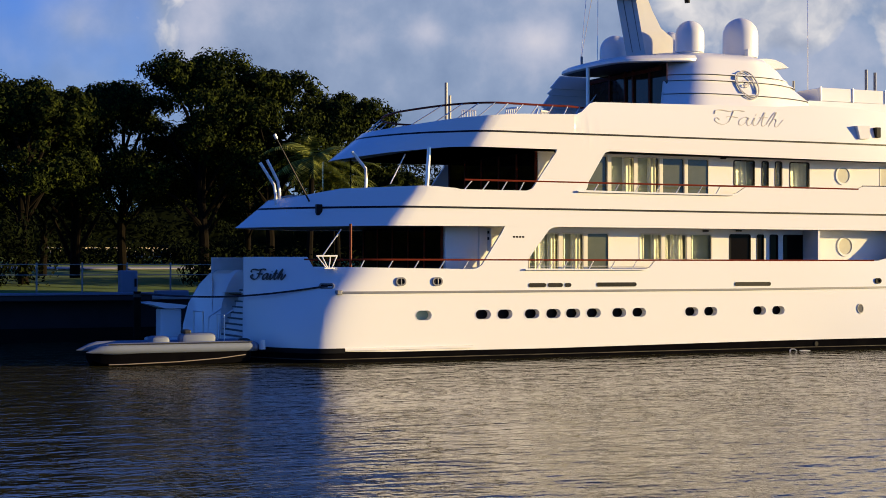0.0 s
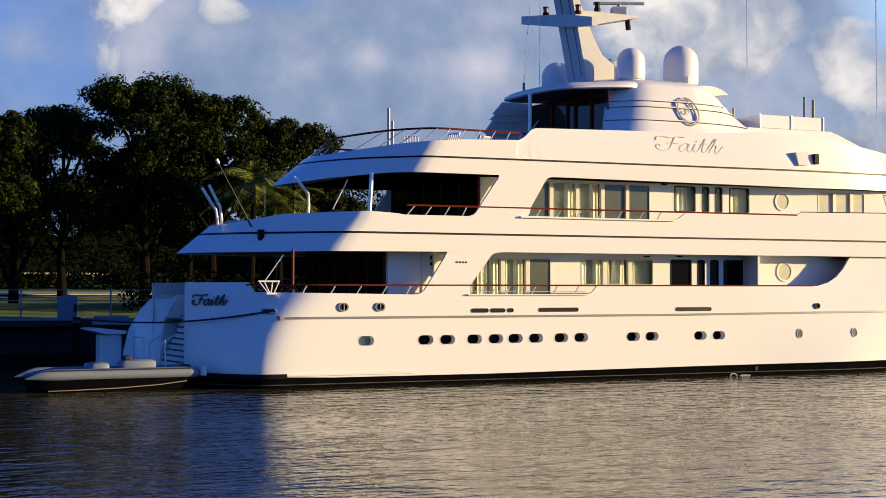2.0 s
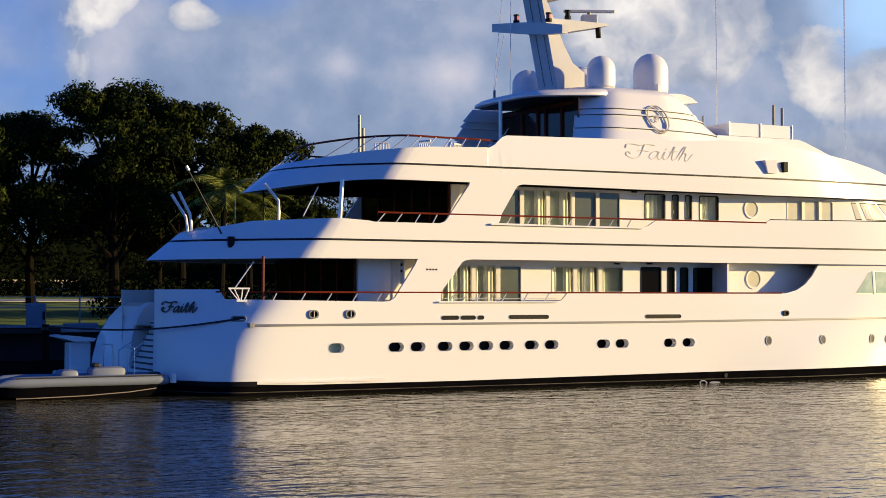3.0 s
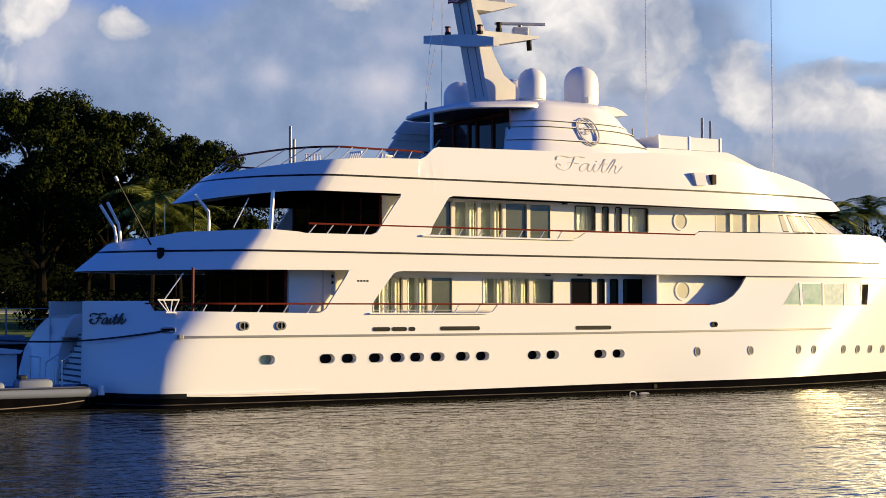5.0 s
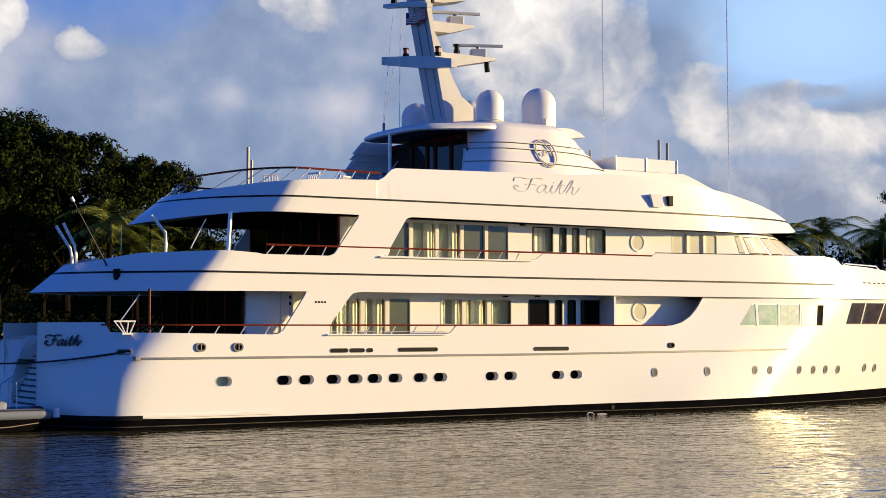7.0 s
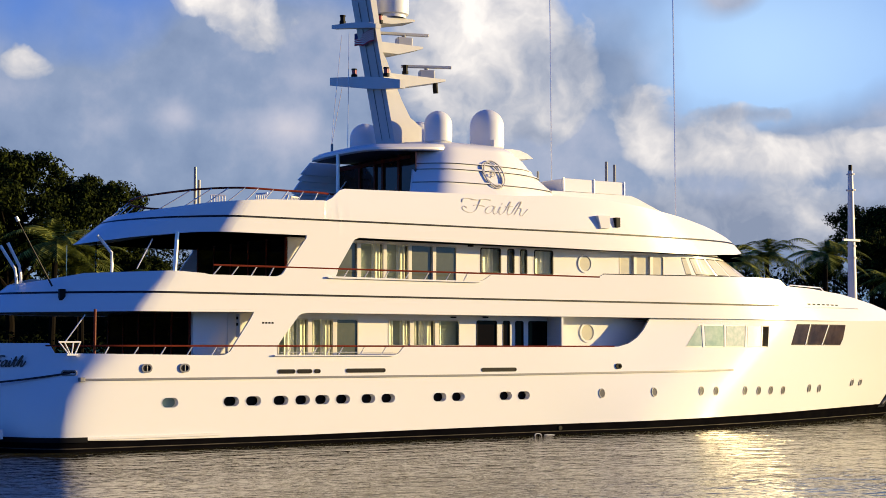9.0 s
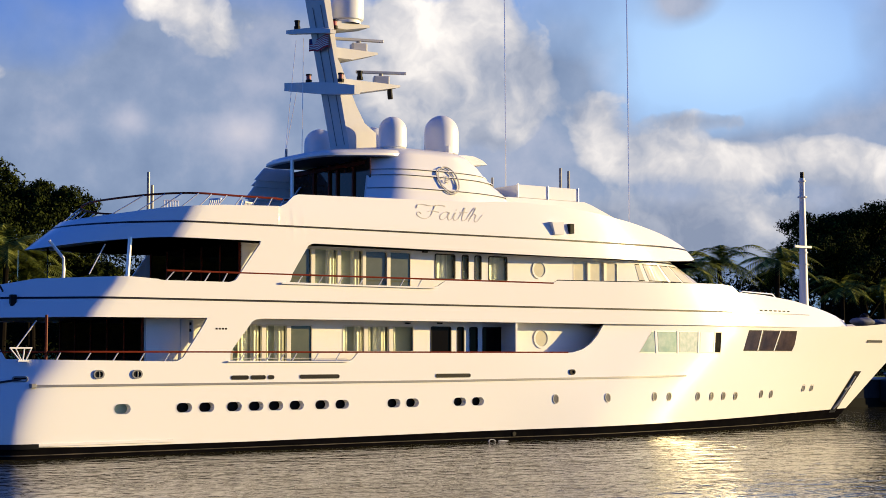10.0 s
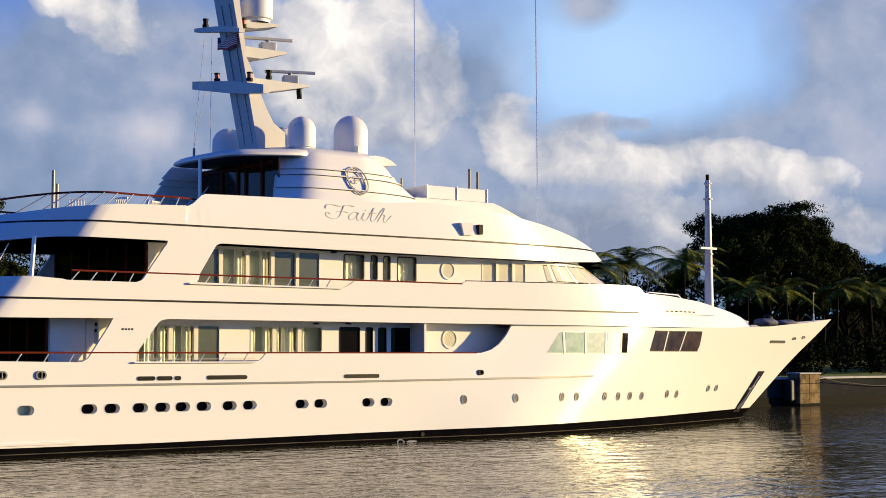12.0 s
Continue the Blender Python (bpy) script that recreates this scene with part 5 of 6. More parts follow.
# ---- fore ship ----
pole = part("foremast", tube_bm([(59.8, CY, 5.6), (59.8, CY, 12.4)], 0.24, 14, radius_end=0.13), MASTPAINT, yacht, "white tapered foremast", True)
for z, r in ((8.0, 0.25), (8.6, 0.24), (8.9, 0.24), (11.4, 0.24), (12.2, 0.2)):
    part("collar", tube_bm([(59.8, CY, z), (59.8, CY, z + 0.07)], r, 14), MASTPAINT, pole)
part("cross_arm", box_bm(58.9, 60.1, CY - 0.3, CY - 0.2, 8.85, 8.95), MASTPAINT, pole)
part("mast_lamp", tube_bm([(59.8, CY, 12.4), (59.8, CY, 12.7)], 0.1, 10), BLACKTRIM, pole)
jack = part("jackstaff", tube_bm([(68.2, CY, 5.2), (68.2, CY, 6.85)], 0.022, 7), DARKTRIM, yacht, "thin dark jackstaff at the stem")
part("staff_light", tube_bm([(68.2, CY, 5.35), (68.2, CY, 5.75)], 0.04, 8), STEEL, jack, "small steel bow light")
part("staff_cap", box_bm(68.1, 68.3, CY - 0.06, CY + 0.06, 6.8, 6.88), BLACKTRIM, jack)
for x, y, z, a, b, c, mat in ((63.0, 51.8, 5.18, 0.8, 0.5, 0.22, COVER), (64.8, 52.0, 5.16, 0.9, 0.5, 0.18, COVER), (63.3, 51.9, 5.36, 0.26, 0.25, 0.26, BLACKTRIM)):
    bm = bmesh.new()
    bmesh.ops.create_uvsphere(bm, u_segments=18, v_segments=10, radius=1.0)
    for v in bm.verts:
        v.co = Vector((x + v.co.x * a, y + v.co.y * b, z + v.co.z * c + 0.03 * math.sin(7 * v.co.x)))
    part("covered_windlass", bm, mat, yacht, "deck gear under a grey cover", True)
part("coach_rail", tube_bm([(52.6, 50.4, 6.25), (52.9, 50.4, 6.44), (55.0, 50.5, 6.36), (55.4, 50.6, 6.15)], 0.03, 7), STEEL, yacht, "low steel rail", True)
for k in range(7):
    x = 53.4 + 0.42 * k
    px, h = upper_point(x * 0.99, 5.5)
    part("deck_slot", box_bm(px - 0.12, px + 0.12, CY - h - 0.012, CY - h + 0.05, 5.49, 5.54), BLACKTRIM, yacht)

# ---- water, quay, land ----
def water_material():
    m = bpy.data.materials.new("harbour_water")
    m.use_nodes = True
    tr = m.node_tree
    b = tr.nodes["Principled BSDF"]
    b.inputs["Base Color"].default_value = (0.044, 0.041, 0.017, 1)
    b.inputs["Roughness"].default_value = 0.07
    b.inputs["IOR"].default_value = 1.38
    flat = tr.nodes.new("ShaderNodeVectorMath")
    flat.operation = "MULTIPLY"
    flat.inputs[1].default_value = (0.55, 1.0, 1.0)
    tr.links.new(tr.nodes.new("ShaderNodeTexCoord").outputs["Object"], flat.inputs[0])
    pos = flat.outputs[0]
    big = node(tr, "ShaderNodeTexNoise", Scale=0.45, Detail=2.0, Roughness=0.5)
    mid = node(tr, "ShaderNodeTexNoise", Scale=1.4, Detail=2.0, Roughness=0.5)
    fine = node(tr, "ShaderNodeTexNoise", Scale=3.8, Detail=2.0, Roughness=0.5)
    for n in (big, mid, fine):
        tr.links.new(pos, n.inputs["Vector"])
    h = maths(tr, "ADD", maths(tr, "MULTIPLY", big.outputs[0], 0.024), maths(tr, "ADD", maths(tr, "MULTIPLY", mid.outputs[0], 0.082), maths(tr, "MULTIPLY", fine.outputs[0], 0.038)))
    # cat's paws: the breeze ruffles some patches more than others
    gust = node(tr, "ShaderNodeTexNoise", Scale=0.11, Detail=3.0, Roughness=0.5)
    tr.links.new(pos, gust.inputs["Vector"])
    u = node(tr, "ShaderNodeBump", Strength=1.0, Distance=1.0)
    tr.links.new(maths(tr, "MULTIPLY", h, ramp(tr, gust.outputs[0], [(0.36, (0.6, 0.6, 0.6)), (0.62, (1.25, 1.25, 1.25))])), u.inputs["Height"])
    tr.links.new(u.outputs[0], b.inputs["Normal"])
    return m


WATER = water_material()
tagged(part("water", box_bm(-1500, 1500, -400, 66.0, -3, 0.18), WATER), "rippled dark harbour water reflecting the yacht", "water", kind="structure")


def ground_z(y):
    return float(np.interp(y, [66, 70, 120, 160, 2500], [1.96, 2.0, 4.3, 5.5, 6.0]))


def ground_bm():
    bm = bmesh.new()
    ys = [66.55, 70, 76, 82, 90, 100, 110, 120, 140, 160, 300, 2500]
    xs = [-1500, -300, -60, -20, 0, 20, 40, 60, 80, 100, 140, 300, 1500]
    grid = [[bm.verts.new((x, y, ground_z(y) + (0.12 * math.sin(x * 0.7 + y * 0.31) if 70 < y < 300 else 0))) for x in xs] for y in ys]
    for r0, r1 in zip(grid, grid[1:]):
        for k in range(len(xs) - 1):
            bm.faces.new((r0[k], r0[k + 1], r1[k + 1], r1[k]))
    return bm


tagged(part("ground", ground_bm(), GRASS, smooth=True), "mown lawn rising behind the quay", "ground", kind="structure")
quay = tagged(part("quay_wall", box_bm(-1500, 1500, 65.7, 66.56, -3, 1.92), SHADEDCONCRETE), "weathered concrete quay wall with shade in its dark colour", "quay", kind="structure")
for k in range(26):
    x = -6 + 5.0 * k
    part("coping_stone", box_bm(x + 0.012, x + 4.988, 65.55, 66.6, 1.92, 2.06, 0.02), COPING, quay)
part("foot_band", box_bm(-200, 300, 65.66, 65.69, -1, 0.75), NEARBLACK, quay, "dark band along the foot of the wall")
path = tagged(part("garden_path", prism_bm([(4, 0), (30, 0.0), (30, 0.05), (4, 0.05)], 0, 2.2), COPING), "pale paved garden path", "path", kind="structure")
path.matrix_basis = pose(0, 92, ground_z(93) + 0.05, 3.0, 0, 4)

# concrete fender pile and rope on the quay ahead of the bow
pile = thing("fender_pile", "weathered sunlit timber fender block at the quay", "pile")
part("pile_block", box_bm(82.0, 84.15, 64.7, 65.7, -1.5, 2.25, 0.06), PILE, pile)
part("pile_cap", box_bm(81.95, 84.2, 64.62, 65.75, 2.25, 2.36, 0.03), COPING, pile)
part("wet_foot", box_bm(81.97, 84.18, 64.67, 65.69, -1.5, 0.34, 0.02), NEARBLACK, pile, "dark wet foot of the pile")
for z in (1.0, 1.62):
    part("joint_groove", box_bm(82.05, 84.1, 64.692, 64.71, z, z + 0.035), NEARBLACK, pile)
part("joint_groove", box_bm(83.02, 83.06, 64.692, 64.71, 0.34, 2.24), NEARBLACK, pile)
part("tyre_fender", box_bm(81.35, 81.95, 64.9, 65.6, 0.5, 1.9, 0.1), RUBBER, pile)

# low gangway at the quay's edge, service pedestal, fence
# white gear on the quay, given the blue-grey of its shaded look
gang = thing("gangway", "long white gangway lying along the quay", "gangway")
part("gang_deck", box_bm(4.0, 16.1, 64.7, 65.6, 2.14, 2.24, 0.02), SHADEDPALE, gang)
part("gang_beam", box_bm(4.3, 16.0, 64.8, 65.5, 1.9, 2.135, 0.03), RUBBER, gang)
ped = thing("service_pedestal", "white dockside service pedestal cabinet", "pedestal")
part("cabinet", box_bm(15.2, 15.95, 67.2, 67.8, 2.0, 3.16, 0.05), SHADEDPALE, ped)
part("cabinet_door", box_bm(15.25, 15.75, 67.17, 67.2, 2.1, 3.05, 0.01), SHADEDPALE, ped)
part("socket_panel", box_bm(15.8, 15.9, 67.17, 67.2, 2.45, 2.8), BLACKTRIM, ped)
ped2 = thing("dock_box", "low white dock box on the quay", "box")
part("box_body", box_bm(16.7, 18.1, 66.7, 67.4, 2.0, 2.28, 0.04), SHADEDPALE, ped2)
fence = thing("park_fence", "thin grey rail fence along the lawn", "fence")
for z in (3.42, 2.95):
    part("fence_rail", tube_bm([(2, 69.5, z), (22, 69.5, z)], 0.022, 6), GREYLINE, fence)
for k in range(11):
    part("fence_post", tube_bm([(2 + 2 * k, 69.5, 1.95), (2 + 2 * k, 69.5, 3.5)], 0.04, 6), GREYLINE, fence)

# Made-up posts and rails in place of warm sunlit flecks between the trunks.
balustrade = thing("bright_fleck_rails", "low cream posts and rails standing in for bright flecks among the trees", "balustrade")
base = ground_z(103)
for k in range(14):
    part("post", box_bm(18.6 + 0.62 * k, 18.72 + 0.62 * k, 103.0, 103.12, base - 0.2, base + 1.0, 0.02), CREAM, balustrade)
for z in (0.35, 0.92):
    part("rail", box_bm(18.5, 26.9, 103.02, 103.1, base + z, base + z + 0.1), CREAM, balustrade)

# mooring line from the stern quarter to the quay
px, py, _ = hull_frame(17.85, 2.72)
a, b = Vector((px, py - 0.06, 2.72)), Vector((12.6, 52.9, 2.42))
bollard = thing("mooring_pile", "dark timber mooring pile standing in the water", "pile")
part("timber", tube_bm([(12.55, 52.95, -2.0), (12.55, 52.95, 2.5)], 0.13, 10), BARK, bollard, "", True)
part("pile_band", tube_bm([(12.55, 52.95, 2.3), (12.55, 52.95, 2.42)], 0.15, 10), RUBBER, bollard)
tagged(part("mooring_line", tube_bm([tuple(a.lerp(b, k / 14) - Vector((0, 0, 0.22 * math.sin(math.pi * k / 14)))) for k in range(15)], 0.035, 6), ROPE), "dark mooring line from stern to quay", "rope")
tagged(part("quay_rope", tube_bm([(84.1, 64.9, 2.1), (87, 65.4, 1.7), (91, 65.5, 1.4), (96, 65.52, 1.3)], 0.025, 6), RUBBER), "slack rope hanging from the pile", "rope")


# ---- tender ----
def tender():
    t = thing("inflatable_tender", "pale grey inflatable tender with a black hull alongside the stern", "boat")
    z, y0, hw, r = 0.73, 50.2, 0.80, 0.185
    for side in (-1, 1):
        y = y0 + side * hw
        bm = bmesh.new()
        rings = []
        for x, k, dz in ((10.08, 0.05, -0.10), (10.25, 0.35, -0.07), (10.5, 0.72, -0.02), (10.75, 0.95, 0.0), (11.1, 1.0, 0.0), (13.2, 1.0, 0.0), (15.35, 1.0, 0.0), (15.6, 0.95, 0.0), (15.74, 0.7, -0.02), (15.8, 0.3, -0.03)):
            rings.append([bm.verts.new((x, y + r * k * math.cos(a), z + dz + r * k * math.sin(a))) for a in [j * math.tau / 16 for j in range(16)]])
        for r0, r1 in zip(rings, rings[1:]):
            for j in range(16):
                bm.faces.new((r0[j], r0[(j + 1) % 16], r1[(j + 1) % 16], r1[j]))
        bm.faces.new(rings[0][::-1])
        bm.faces.new(rings[-1])
        part("tube", bm, SHADEDPALE, t, "pale inflated tube", True)
        part("rubbing_strake", box_bm(10.75, 15.5, y + side * 0.17 - 0.02, y + side * 0.17 + 0.02, z + 0.13, z + 0.165, 0.008), RUBBER, t, "black rubbing strake")
    bm = bmesh.new()
    rings = []
    for x, w, keel, top in ((15.45, 0.90, 0.14, 0.60), (14.9, 0.93, 0.02, 0.58), (13.5, 0.95, -0.02, 0.58), (12.1, 0.93, 0.02, 0.58), (11.2, 0.86, 0.06, 0.58), (10.6, 0.70, 0.16, 0.58), (10.35, 0.55, 0.34, 0.60)):
        rings.append([bm.verts.new((x, y0 + dy, zz)) for dy, zz in ((-w, top), (-w * 0.97, (top + keel) / 2 - 0.1), (0, keel - 0.15), (w * 0.97, (top + keel) / 2 - 0.1), (w, top))])
    for r0, r1 in zip(rings, rings[1:]):
        for k in range(4):
            bm.faces.new((r0[k], r0[k + 1], r1[k + 1], r1[k]))
    bm.faces.new(rings[0])
    bm.faces.new(rings[-1])
    bmesh.ops.recalc_face_normals(bm, faces=bm.faces[:])
    part("tender_hull", bm, BOOT, t, "black tender hull", True)
    part("hull_line", tube_bm([(15.3, y0 - 0.93, 0.46), (14.4, y0 - 0.955, 0.36), (13.0, y0 - 0.96, 0.28), (11.4, y0 - 0.93, 0.24), (10.8, y0 - 0.84, 0.23)], 0.016, 6), ROPE2, t, "tan boot line")
    part("floor", box_bm(10.9, 15.4, y0 - 0.7, y0 + 0.7, 0.52, 0.60), SHADEDPALE, t)
    part("console", box_bm(13.3, 14.5, y0 - 0.38, y0 + 0.38, 0.60, 1.16, 0.16), SHADEDPALE, t, "pale steering console", True)
    part("seat", box_bm(12.3, 12.9, y0 - 0.4, y0 + 0.4, 0.60, 1.08, 0.12), SHADEDPALE, t, "pale seat", True)
    part("windscreen", box_bm(13.4, 13.65, y0 - 0.25, y0 + 0.25, 1.14, 1.28, 0.05), RUBBER, t, "dark low windscreen")
    part("boarding_frame", tube_bm([(14.75, y0 - 0.3, 0.6), (14.75, y0 - 0.3, 1.75), (14.75, y0 + 0.55, 1.75), (14.75, y0 + 0.55, 0.6)], 0.022, 7), STEEL, t, "steel roll frame", True)
    part("fender", tube_bm([(15.86, 49.25, 0.62), (15.86, 49.25, 0.93)], 0.11, 10, radius_end=0.09), FLAGWHITE, t, "small white fender", True)
    part("engine_cowl", box_bm(15.35, 15.7, y0 - 0.22, y0 + 0.22, 0.2, 0.95, 0.08), RUBBER, t, "dark engine cowl", True)


tender()


# ---- trees ----
def leaf_cloud(bm, rng, centre, radius, count, size, squash=0.8):
    """Leaves strewn through a clump, thicker towards its skin."""
    for _ in range(count):
        d = Vector((rng.gauss(0, 1), rng.gauss(0, 1), rng.gauss(0, 1) * squash)).normalized()
        p = centre + Vector((d.x, d.y, d.z * squash)) * radius * (0.72 + 0.34 * rng.random())
        n = (d + Vector((rng.gauss(0, 0.30), rng.gauss(0, 0.30), rng.gauss(0, 0.30)))).normalized()
        a = n.orthogonal().normalized()
        b = n.cross(a)
        turn = rng.random() * math.tau
        a, b = a * math.cos(turn) + b * math.sin(turn), b * math.cos(turn) - a * math.sin(turn)
        s = size * (0.6 + 0.8 * rng.random())
        bm.faces.new([bm.verts.new(p + a * s * u + b * s * 0.55 * v + n * s * w) for u, v, w in ((-1, 0, 0), (0, -1, 0.15), (1, 0, 0), (0, 1, 0.15))])


def broad_tree(seed, height, spread_, low=0.28, clumps=400, leaves=104, size=0.088):
    """Trunk, limbs and an uneven crown, standing at the origin."""
    rng = random.Random(seed)
    t = thing("tree", "tall broad-leaved park tree with a dense dark crown", "tree", "trees on the lawn")
    trunk = bmesh.new()
    tube_bm([(0, 0, -0.4), (0.1, 0.05, height * 0.2), (-0.1, 0.1, height * 0.45), (0.1, 0, height * 0.7)], height * 0.028, 9, trunk, height * 0.012)
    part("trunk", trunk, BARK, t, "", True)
    crown = bmesh.new()
    heads = []
    for k in range(13):
        a = k * 2.4 + rng.random()
        z0 = height * (0.22 + 0.035 * k)
        reach = spread_ * (0.55 + 0.45 * rng.random()) * (1.0 if k < 8 else 0.7)
        tip = Vector((math.cos(a) * reach, math.sin(a) * reach, min(height * 0.95, z0 + height * (0.18 + 0.18 * rng.random()))))
        mid = Vector((tip.x * 0.5, tip.y * 0.5, z0 + (tip.z - z0) * 0.65))
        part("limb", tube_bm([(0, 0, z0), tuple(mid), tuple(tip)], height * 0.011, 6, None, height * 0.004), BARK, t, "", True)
        heads.append(tip)
    heads += [Vector((rng.uniform(-0.35, 0.35) * spread_, rng.uniform(-0.35, 0.35) * spread_, height * rng.uniform(0.78, 0.97))) for _ in range(7)]
    lobe = [0.22 + 0.17 * rng.random() for _ in heads]
    for i in range(clumps):
        h = heads[i % len(heads)]
        d = Vector((rng.gauss(0, 1), rng.gauss(0, 1), rng.gauss(0, 1) + 0.35)).normalized()
        c = h + Vector((d.x, d.y, d.z * 0.8)) * spread_ * lobe[i % len(heads)] * (0.7 + 0.3 * rng.random())
        c.z = max(height * low, min(c.z, height * 0.985))
        leaf_cloud(crown, rng, c, height * (0.026 + 0.044 * rng.random()), leaves, size)
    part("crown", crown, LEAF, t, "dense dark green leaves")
    return t


def palm_tree(seed, height):
    rng = random.Random(seed)
    t = thing("palm_tree", "slim palm with arching feather fronds", "palm", "palms on the lawn")
    trunk = bmesh.new()
    tube_bm([(0, 0, -0.4), (0.1, 0, height * 0.4), (0.25, 0.1, height)], 0.2, 9, trunk, 0.13)
    part("trunk", trunk, BARK, t, "", True)
    for k in range(22):
        a, lift = k * 2.4 + rng.random() * 0.4, rng.uniform(-0.1, 1.5)
        bm = bmesh.new()
        length = rng.uniform(2.3, 3.1)
        pts = []
        for i in range(15):
            u = i / 14
            out = length * u
            z = height + lift * out * 0.8 - 0.28 * out * out * (0.7 + 0.3 * lift)
            pts.append(Vector((0.25 + math.cos(a) * out, 0.1 + math.sin(a) * out, z)))
        side = Vector((-math.sin(a), math.cos(a), 0))
        for i in range(1, 15):
            d = (pts[i] - pts[i - 1]).normalized()
            w = 0.75 * math.sin(math.pi * min(1, 0.12 + i / 16)) + 0.1
            for s in (-1, 1):
                for j in (0.0, 0.5):
                    p = pts[i - 1].lerp(pts[i], j)
                    tip = p + side * s * w + d * 0.35 - Vector((0, 0, 0.25 * w + 0.1 * rng.random()))
                    bm.faces.new([bm.verts.new(v) for v in (p, p + d * 0.09, tip)])
        part("frond", bm, PALM, t)
    return t


variants = [broad_tree(3, 11.5, 3.6), broad_tree(11, 12.5, 4.2), broad_tree(27, 10.5, 3.9), broad_tree(41, 9.0, 3.4, low=0.12)]
variants[0].matrix_basis = pose(22.6, 80.5, ground_z(80.5) - 0.2, 0, 0, 20) @ Matrix.Diagonal((1.05, 1.05, 1.06, 1))
variants[1].matrix_basis = pose(16.6, 84.0, ground_z(84) - 2.3, 0, 0, 100)
variants[2].matrix_basis = pose(26.3, 80.5, ground_z(80.5) + 0.1, 0, 0, 0) @ Matrix.Diagonal((1, 1, 1.05, 1))
variants[3].matrix_basis = pose(30.4, 81.5, ground_z(81.5) + 1.3, 0, 0, 50)
# variant, x, y, height factor, turn
places = ((2, 9.0, 81, 0.98, 200), (3, 13.0, 79, 1.12, 80), (0, 5.0, 84, 0.95, 150), (1, 0.5, 83, 0.75, 30), (3, 24.2, 86, 1.0, 10), (3, 34.0, 83, 0.70, 70),
          (0, 19.8, 87, 0.92, 140), (3, 15.5, 88, 0.95, 300), (3, 58, 86, 0.72, 240), (3, 70, 85, 0.8, 45), (3, 76, 88, 0.62, 200),
          (1, 98.4, 80.5, 1.04, 10), (0, 103.4, 82, 1.06, 190), (2, 95.2, 82, 1.12, 70), (3, 108.6, 83, 1.22, 130), (3, 84.0, 86, 0.72, 15), (2, 113, 84, 0.9, 250), (3, 119, 84, 1.0, 0), (1, 126, 82, 0.9, 80), (2, 134, 80, 1.0, 10), (0, 142, 78, 1.0, 60), (3, 28.0, 90, 0.95, 260), (2, -6, 84, 0.95, 77))
for v, x, y, f, turn in places:
    copy_thing(variants[v], pose(x, y, ground_z(y), 0, 0, turn) @ Matrix.Diagonal((1, 1, 1, 1))).scale = (f, f, f)
palm = palm_tree(5, 6.6)
palm.matrix_basis = pose(26.6, 75.0, ground_z(75))
for x, y, f, turn in ((28.6, 76, 0.85, 80), (77.2, 79, 1.12, 30), (82.0, 80, 1.18, 120), (86.5, 79, 1.22, 220), (92.0, 77.5, 0.95, 10), (97.0, 77.5, 0.95, 140), (103.5, 78, 0.98, 260), (108.5, 78, 1.0, 70), (31.0, 76.5, 0.7, 40)):
    copy_thing(palm, pose(x, y, ground_z(y), 0, 0, turn)).scale = (f, f, f)


def thicket(x0, x1, y0, y1, z1, count, seed):
    rng = random.Random(seed)
    bm = bmesh.new()
    for _ in range(count):
        x, y = rng.uniform(x0, x1), rng.uniform(y0, y1)
        z = ground_z(y) + (z1 * rng.random() ** 0.8)
        leaf_cloud(bm, rng, Vector((x, y, z)), rng.uniform(0.7, 1.4), 80, 0.125)
    return bm


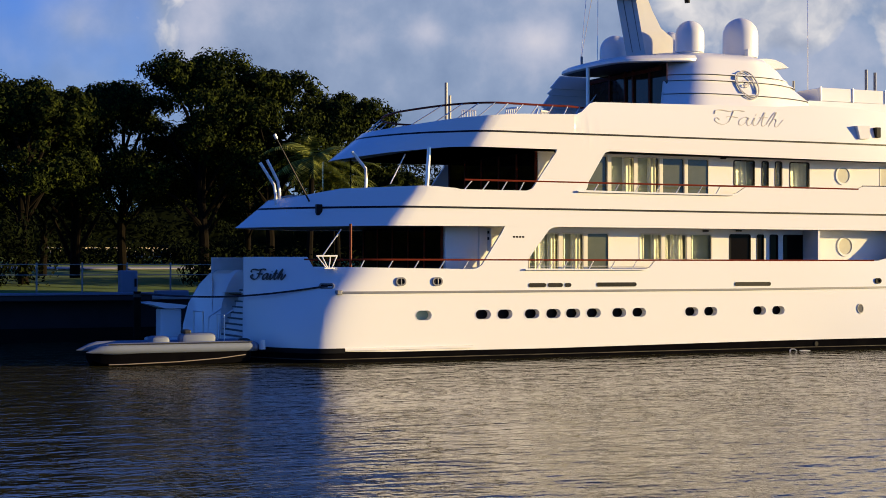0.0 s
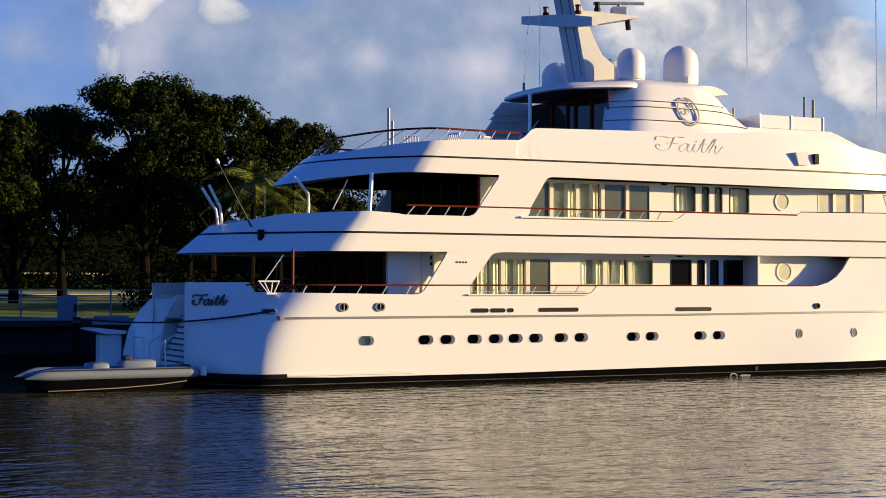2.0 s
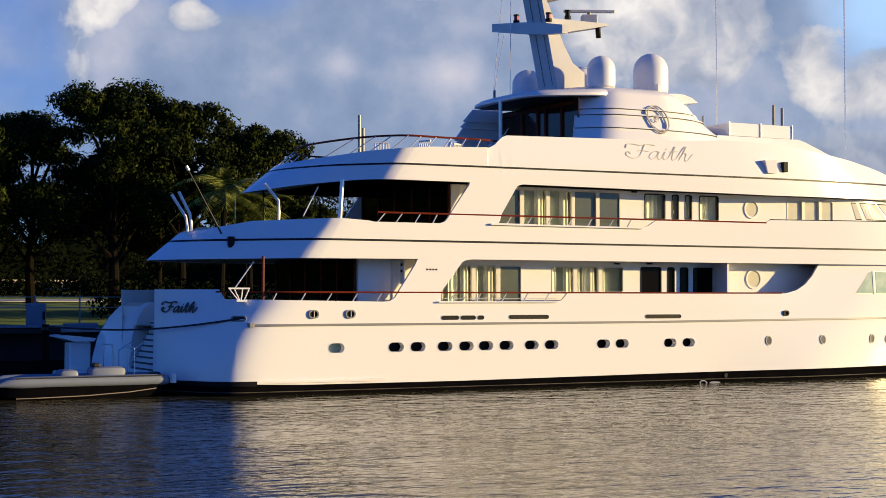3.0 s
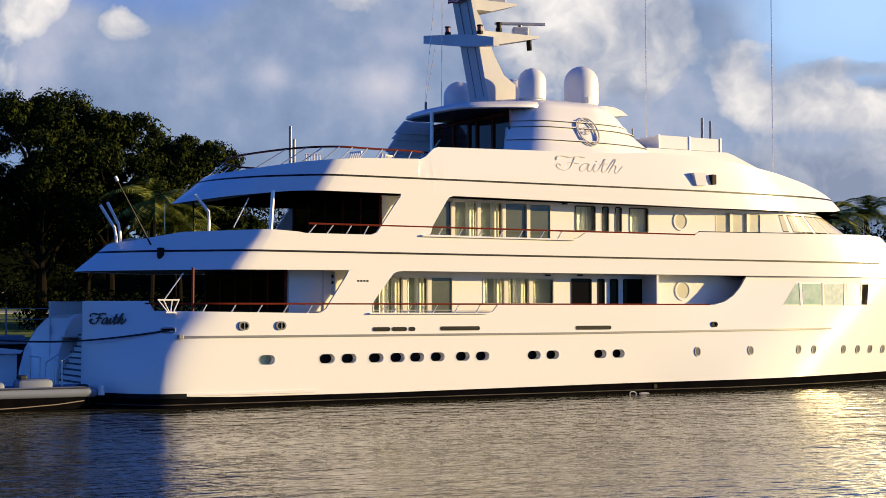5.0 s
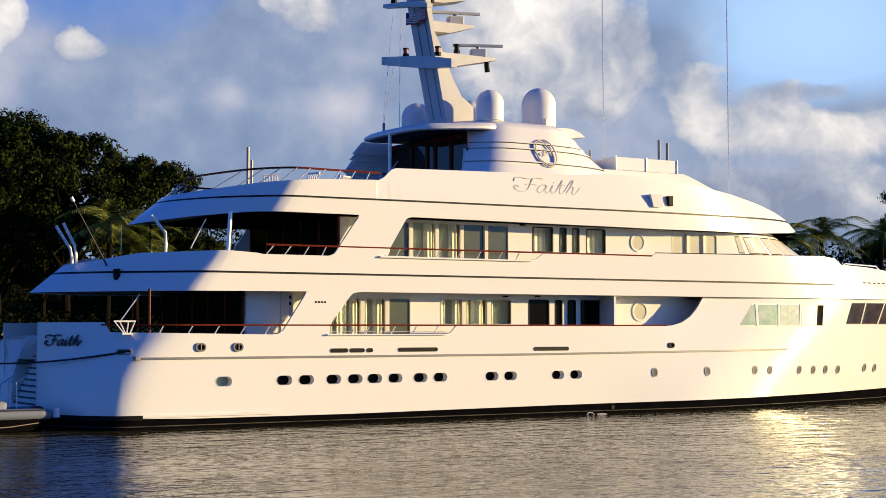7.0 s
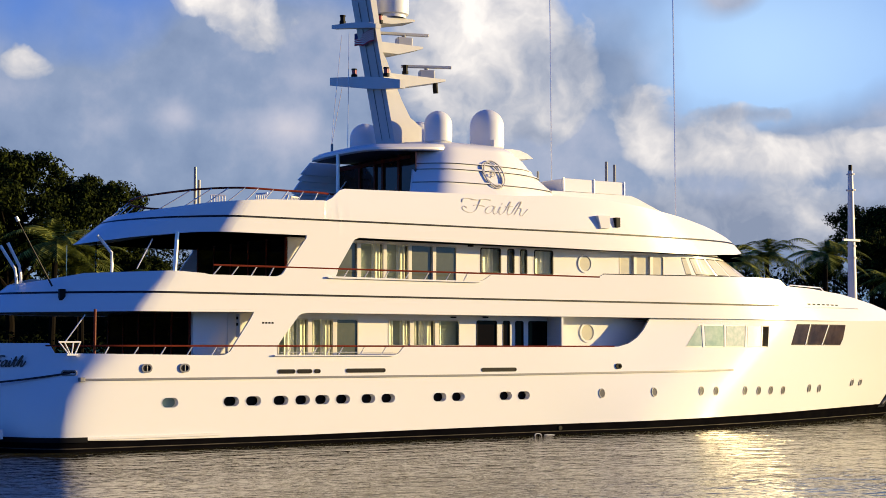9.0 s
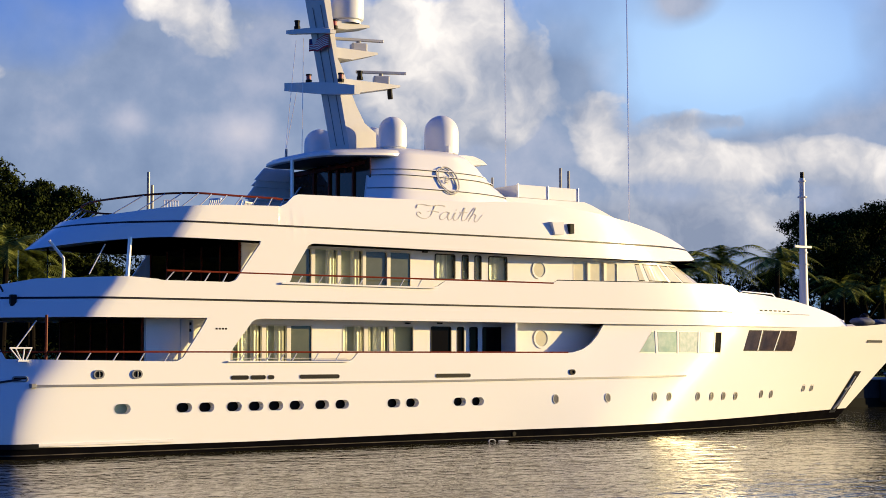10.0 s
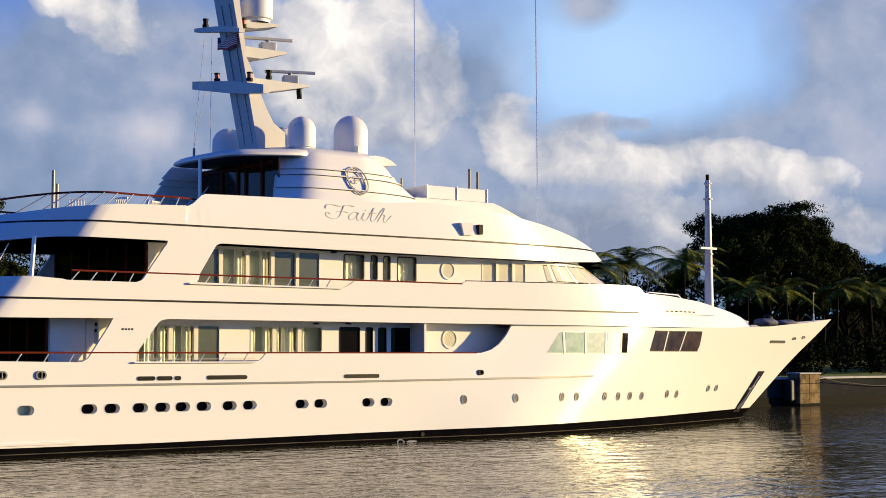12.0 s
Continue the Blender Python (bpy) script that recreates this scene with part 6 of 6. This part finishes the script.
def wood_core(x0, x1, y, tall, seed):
    """The shade inside a wood, built as a near-black, lumpy standing sheet with depth."""
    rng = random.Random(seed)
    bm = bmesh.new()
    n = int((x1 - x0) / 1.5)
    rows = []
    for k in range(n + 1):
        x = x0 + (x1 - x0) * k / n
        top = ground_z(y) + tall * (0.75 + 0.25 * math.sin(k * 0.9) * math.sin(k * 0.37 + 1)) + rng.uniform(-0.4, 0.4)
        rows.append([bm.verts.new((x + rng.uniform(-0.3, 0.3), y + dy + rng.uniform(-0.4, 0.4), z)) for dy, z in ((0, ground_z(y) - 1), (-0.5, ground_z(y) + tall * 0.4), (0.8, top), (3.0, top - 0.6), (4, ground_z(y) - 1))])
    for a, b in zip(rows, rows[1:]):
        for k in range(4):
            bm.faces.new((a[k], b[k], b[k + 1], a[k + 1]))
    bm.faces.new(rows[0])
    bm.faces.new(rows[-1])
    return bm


# added sheets that stand for the shade deep in the woods
tagged(part("wood_shade_mass", wood_core(-40, 58, 112, 6.5, 3), THICKET), "near-black sheet for the shade inside the woods beyond the lawn", "woods", kind="stuff")
tagged(part("wood_shade_mass", wood_core(56, 170, 92, 5.5, 4), THICKET), "near-black sheet for the shade inside the woods behind the quay", "woods", kind="stuff")
# thickets and shrub beds, dark because their colour already holds the shade
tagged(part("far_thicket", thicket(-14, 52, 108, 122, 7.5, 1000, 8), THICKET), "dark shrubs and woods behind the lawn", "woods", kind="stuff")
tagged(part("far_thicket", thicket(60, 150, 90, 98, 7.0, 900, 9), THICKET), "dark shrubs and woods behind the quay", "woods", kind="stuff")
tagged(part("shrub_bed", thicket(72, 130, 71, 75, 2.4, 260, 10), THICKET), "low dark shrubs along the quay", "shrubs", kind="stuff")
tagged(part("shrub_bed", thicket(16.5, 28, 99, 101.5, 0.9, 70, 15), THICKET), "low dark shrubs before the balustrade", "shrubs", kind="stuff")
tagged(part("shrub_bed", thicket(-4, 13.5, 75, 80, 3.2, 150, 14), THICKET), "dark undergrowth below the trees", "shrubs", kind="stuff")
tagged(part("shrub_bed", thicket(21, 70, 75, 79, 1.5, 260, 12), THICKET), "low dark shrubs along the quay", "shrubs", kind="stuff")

# cooling water running out at the waterline
splash = thing("outlet_splash", "small white splash of cooling water at the waterline", "splash")
for x, r, tall in ((36.35, 0.14, 0.07), (36.9, 0.22, 0.01)):
    part("jet", tube_bm([(x - r, 47.86, 0.17), (x - r * 0.6, 47.83, 0.18 + tall), (x + r * 0.4, 47.80, 0.18 + tall), (x + r, 47.76, 0.17)], 0.022, 6, radius_end=0.012), FLAGWHITE, splash, "", True)
part("outlet", tube_bm([(37.55, 48.05, 0.42), (37.55, 47.96, 0.42)], 0.09, 10), BLACKTRIM, splash, "dark outlet pipe")
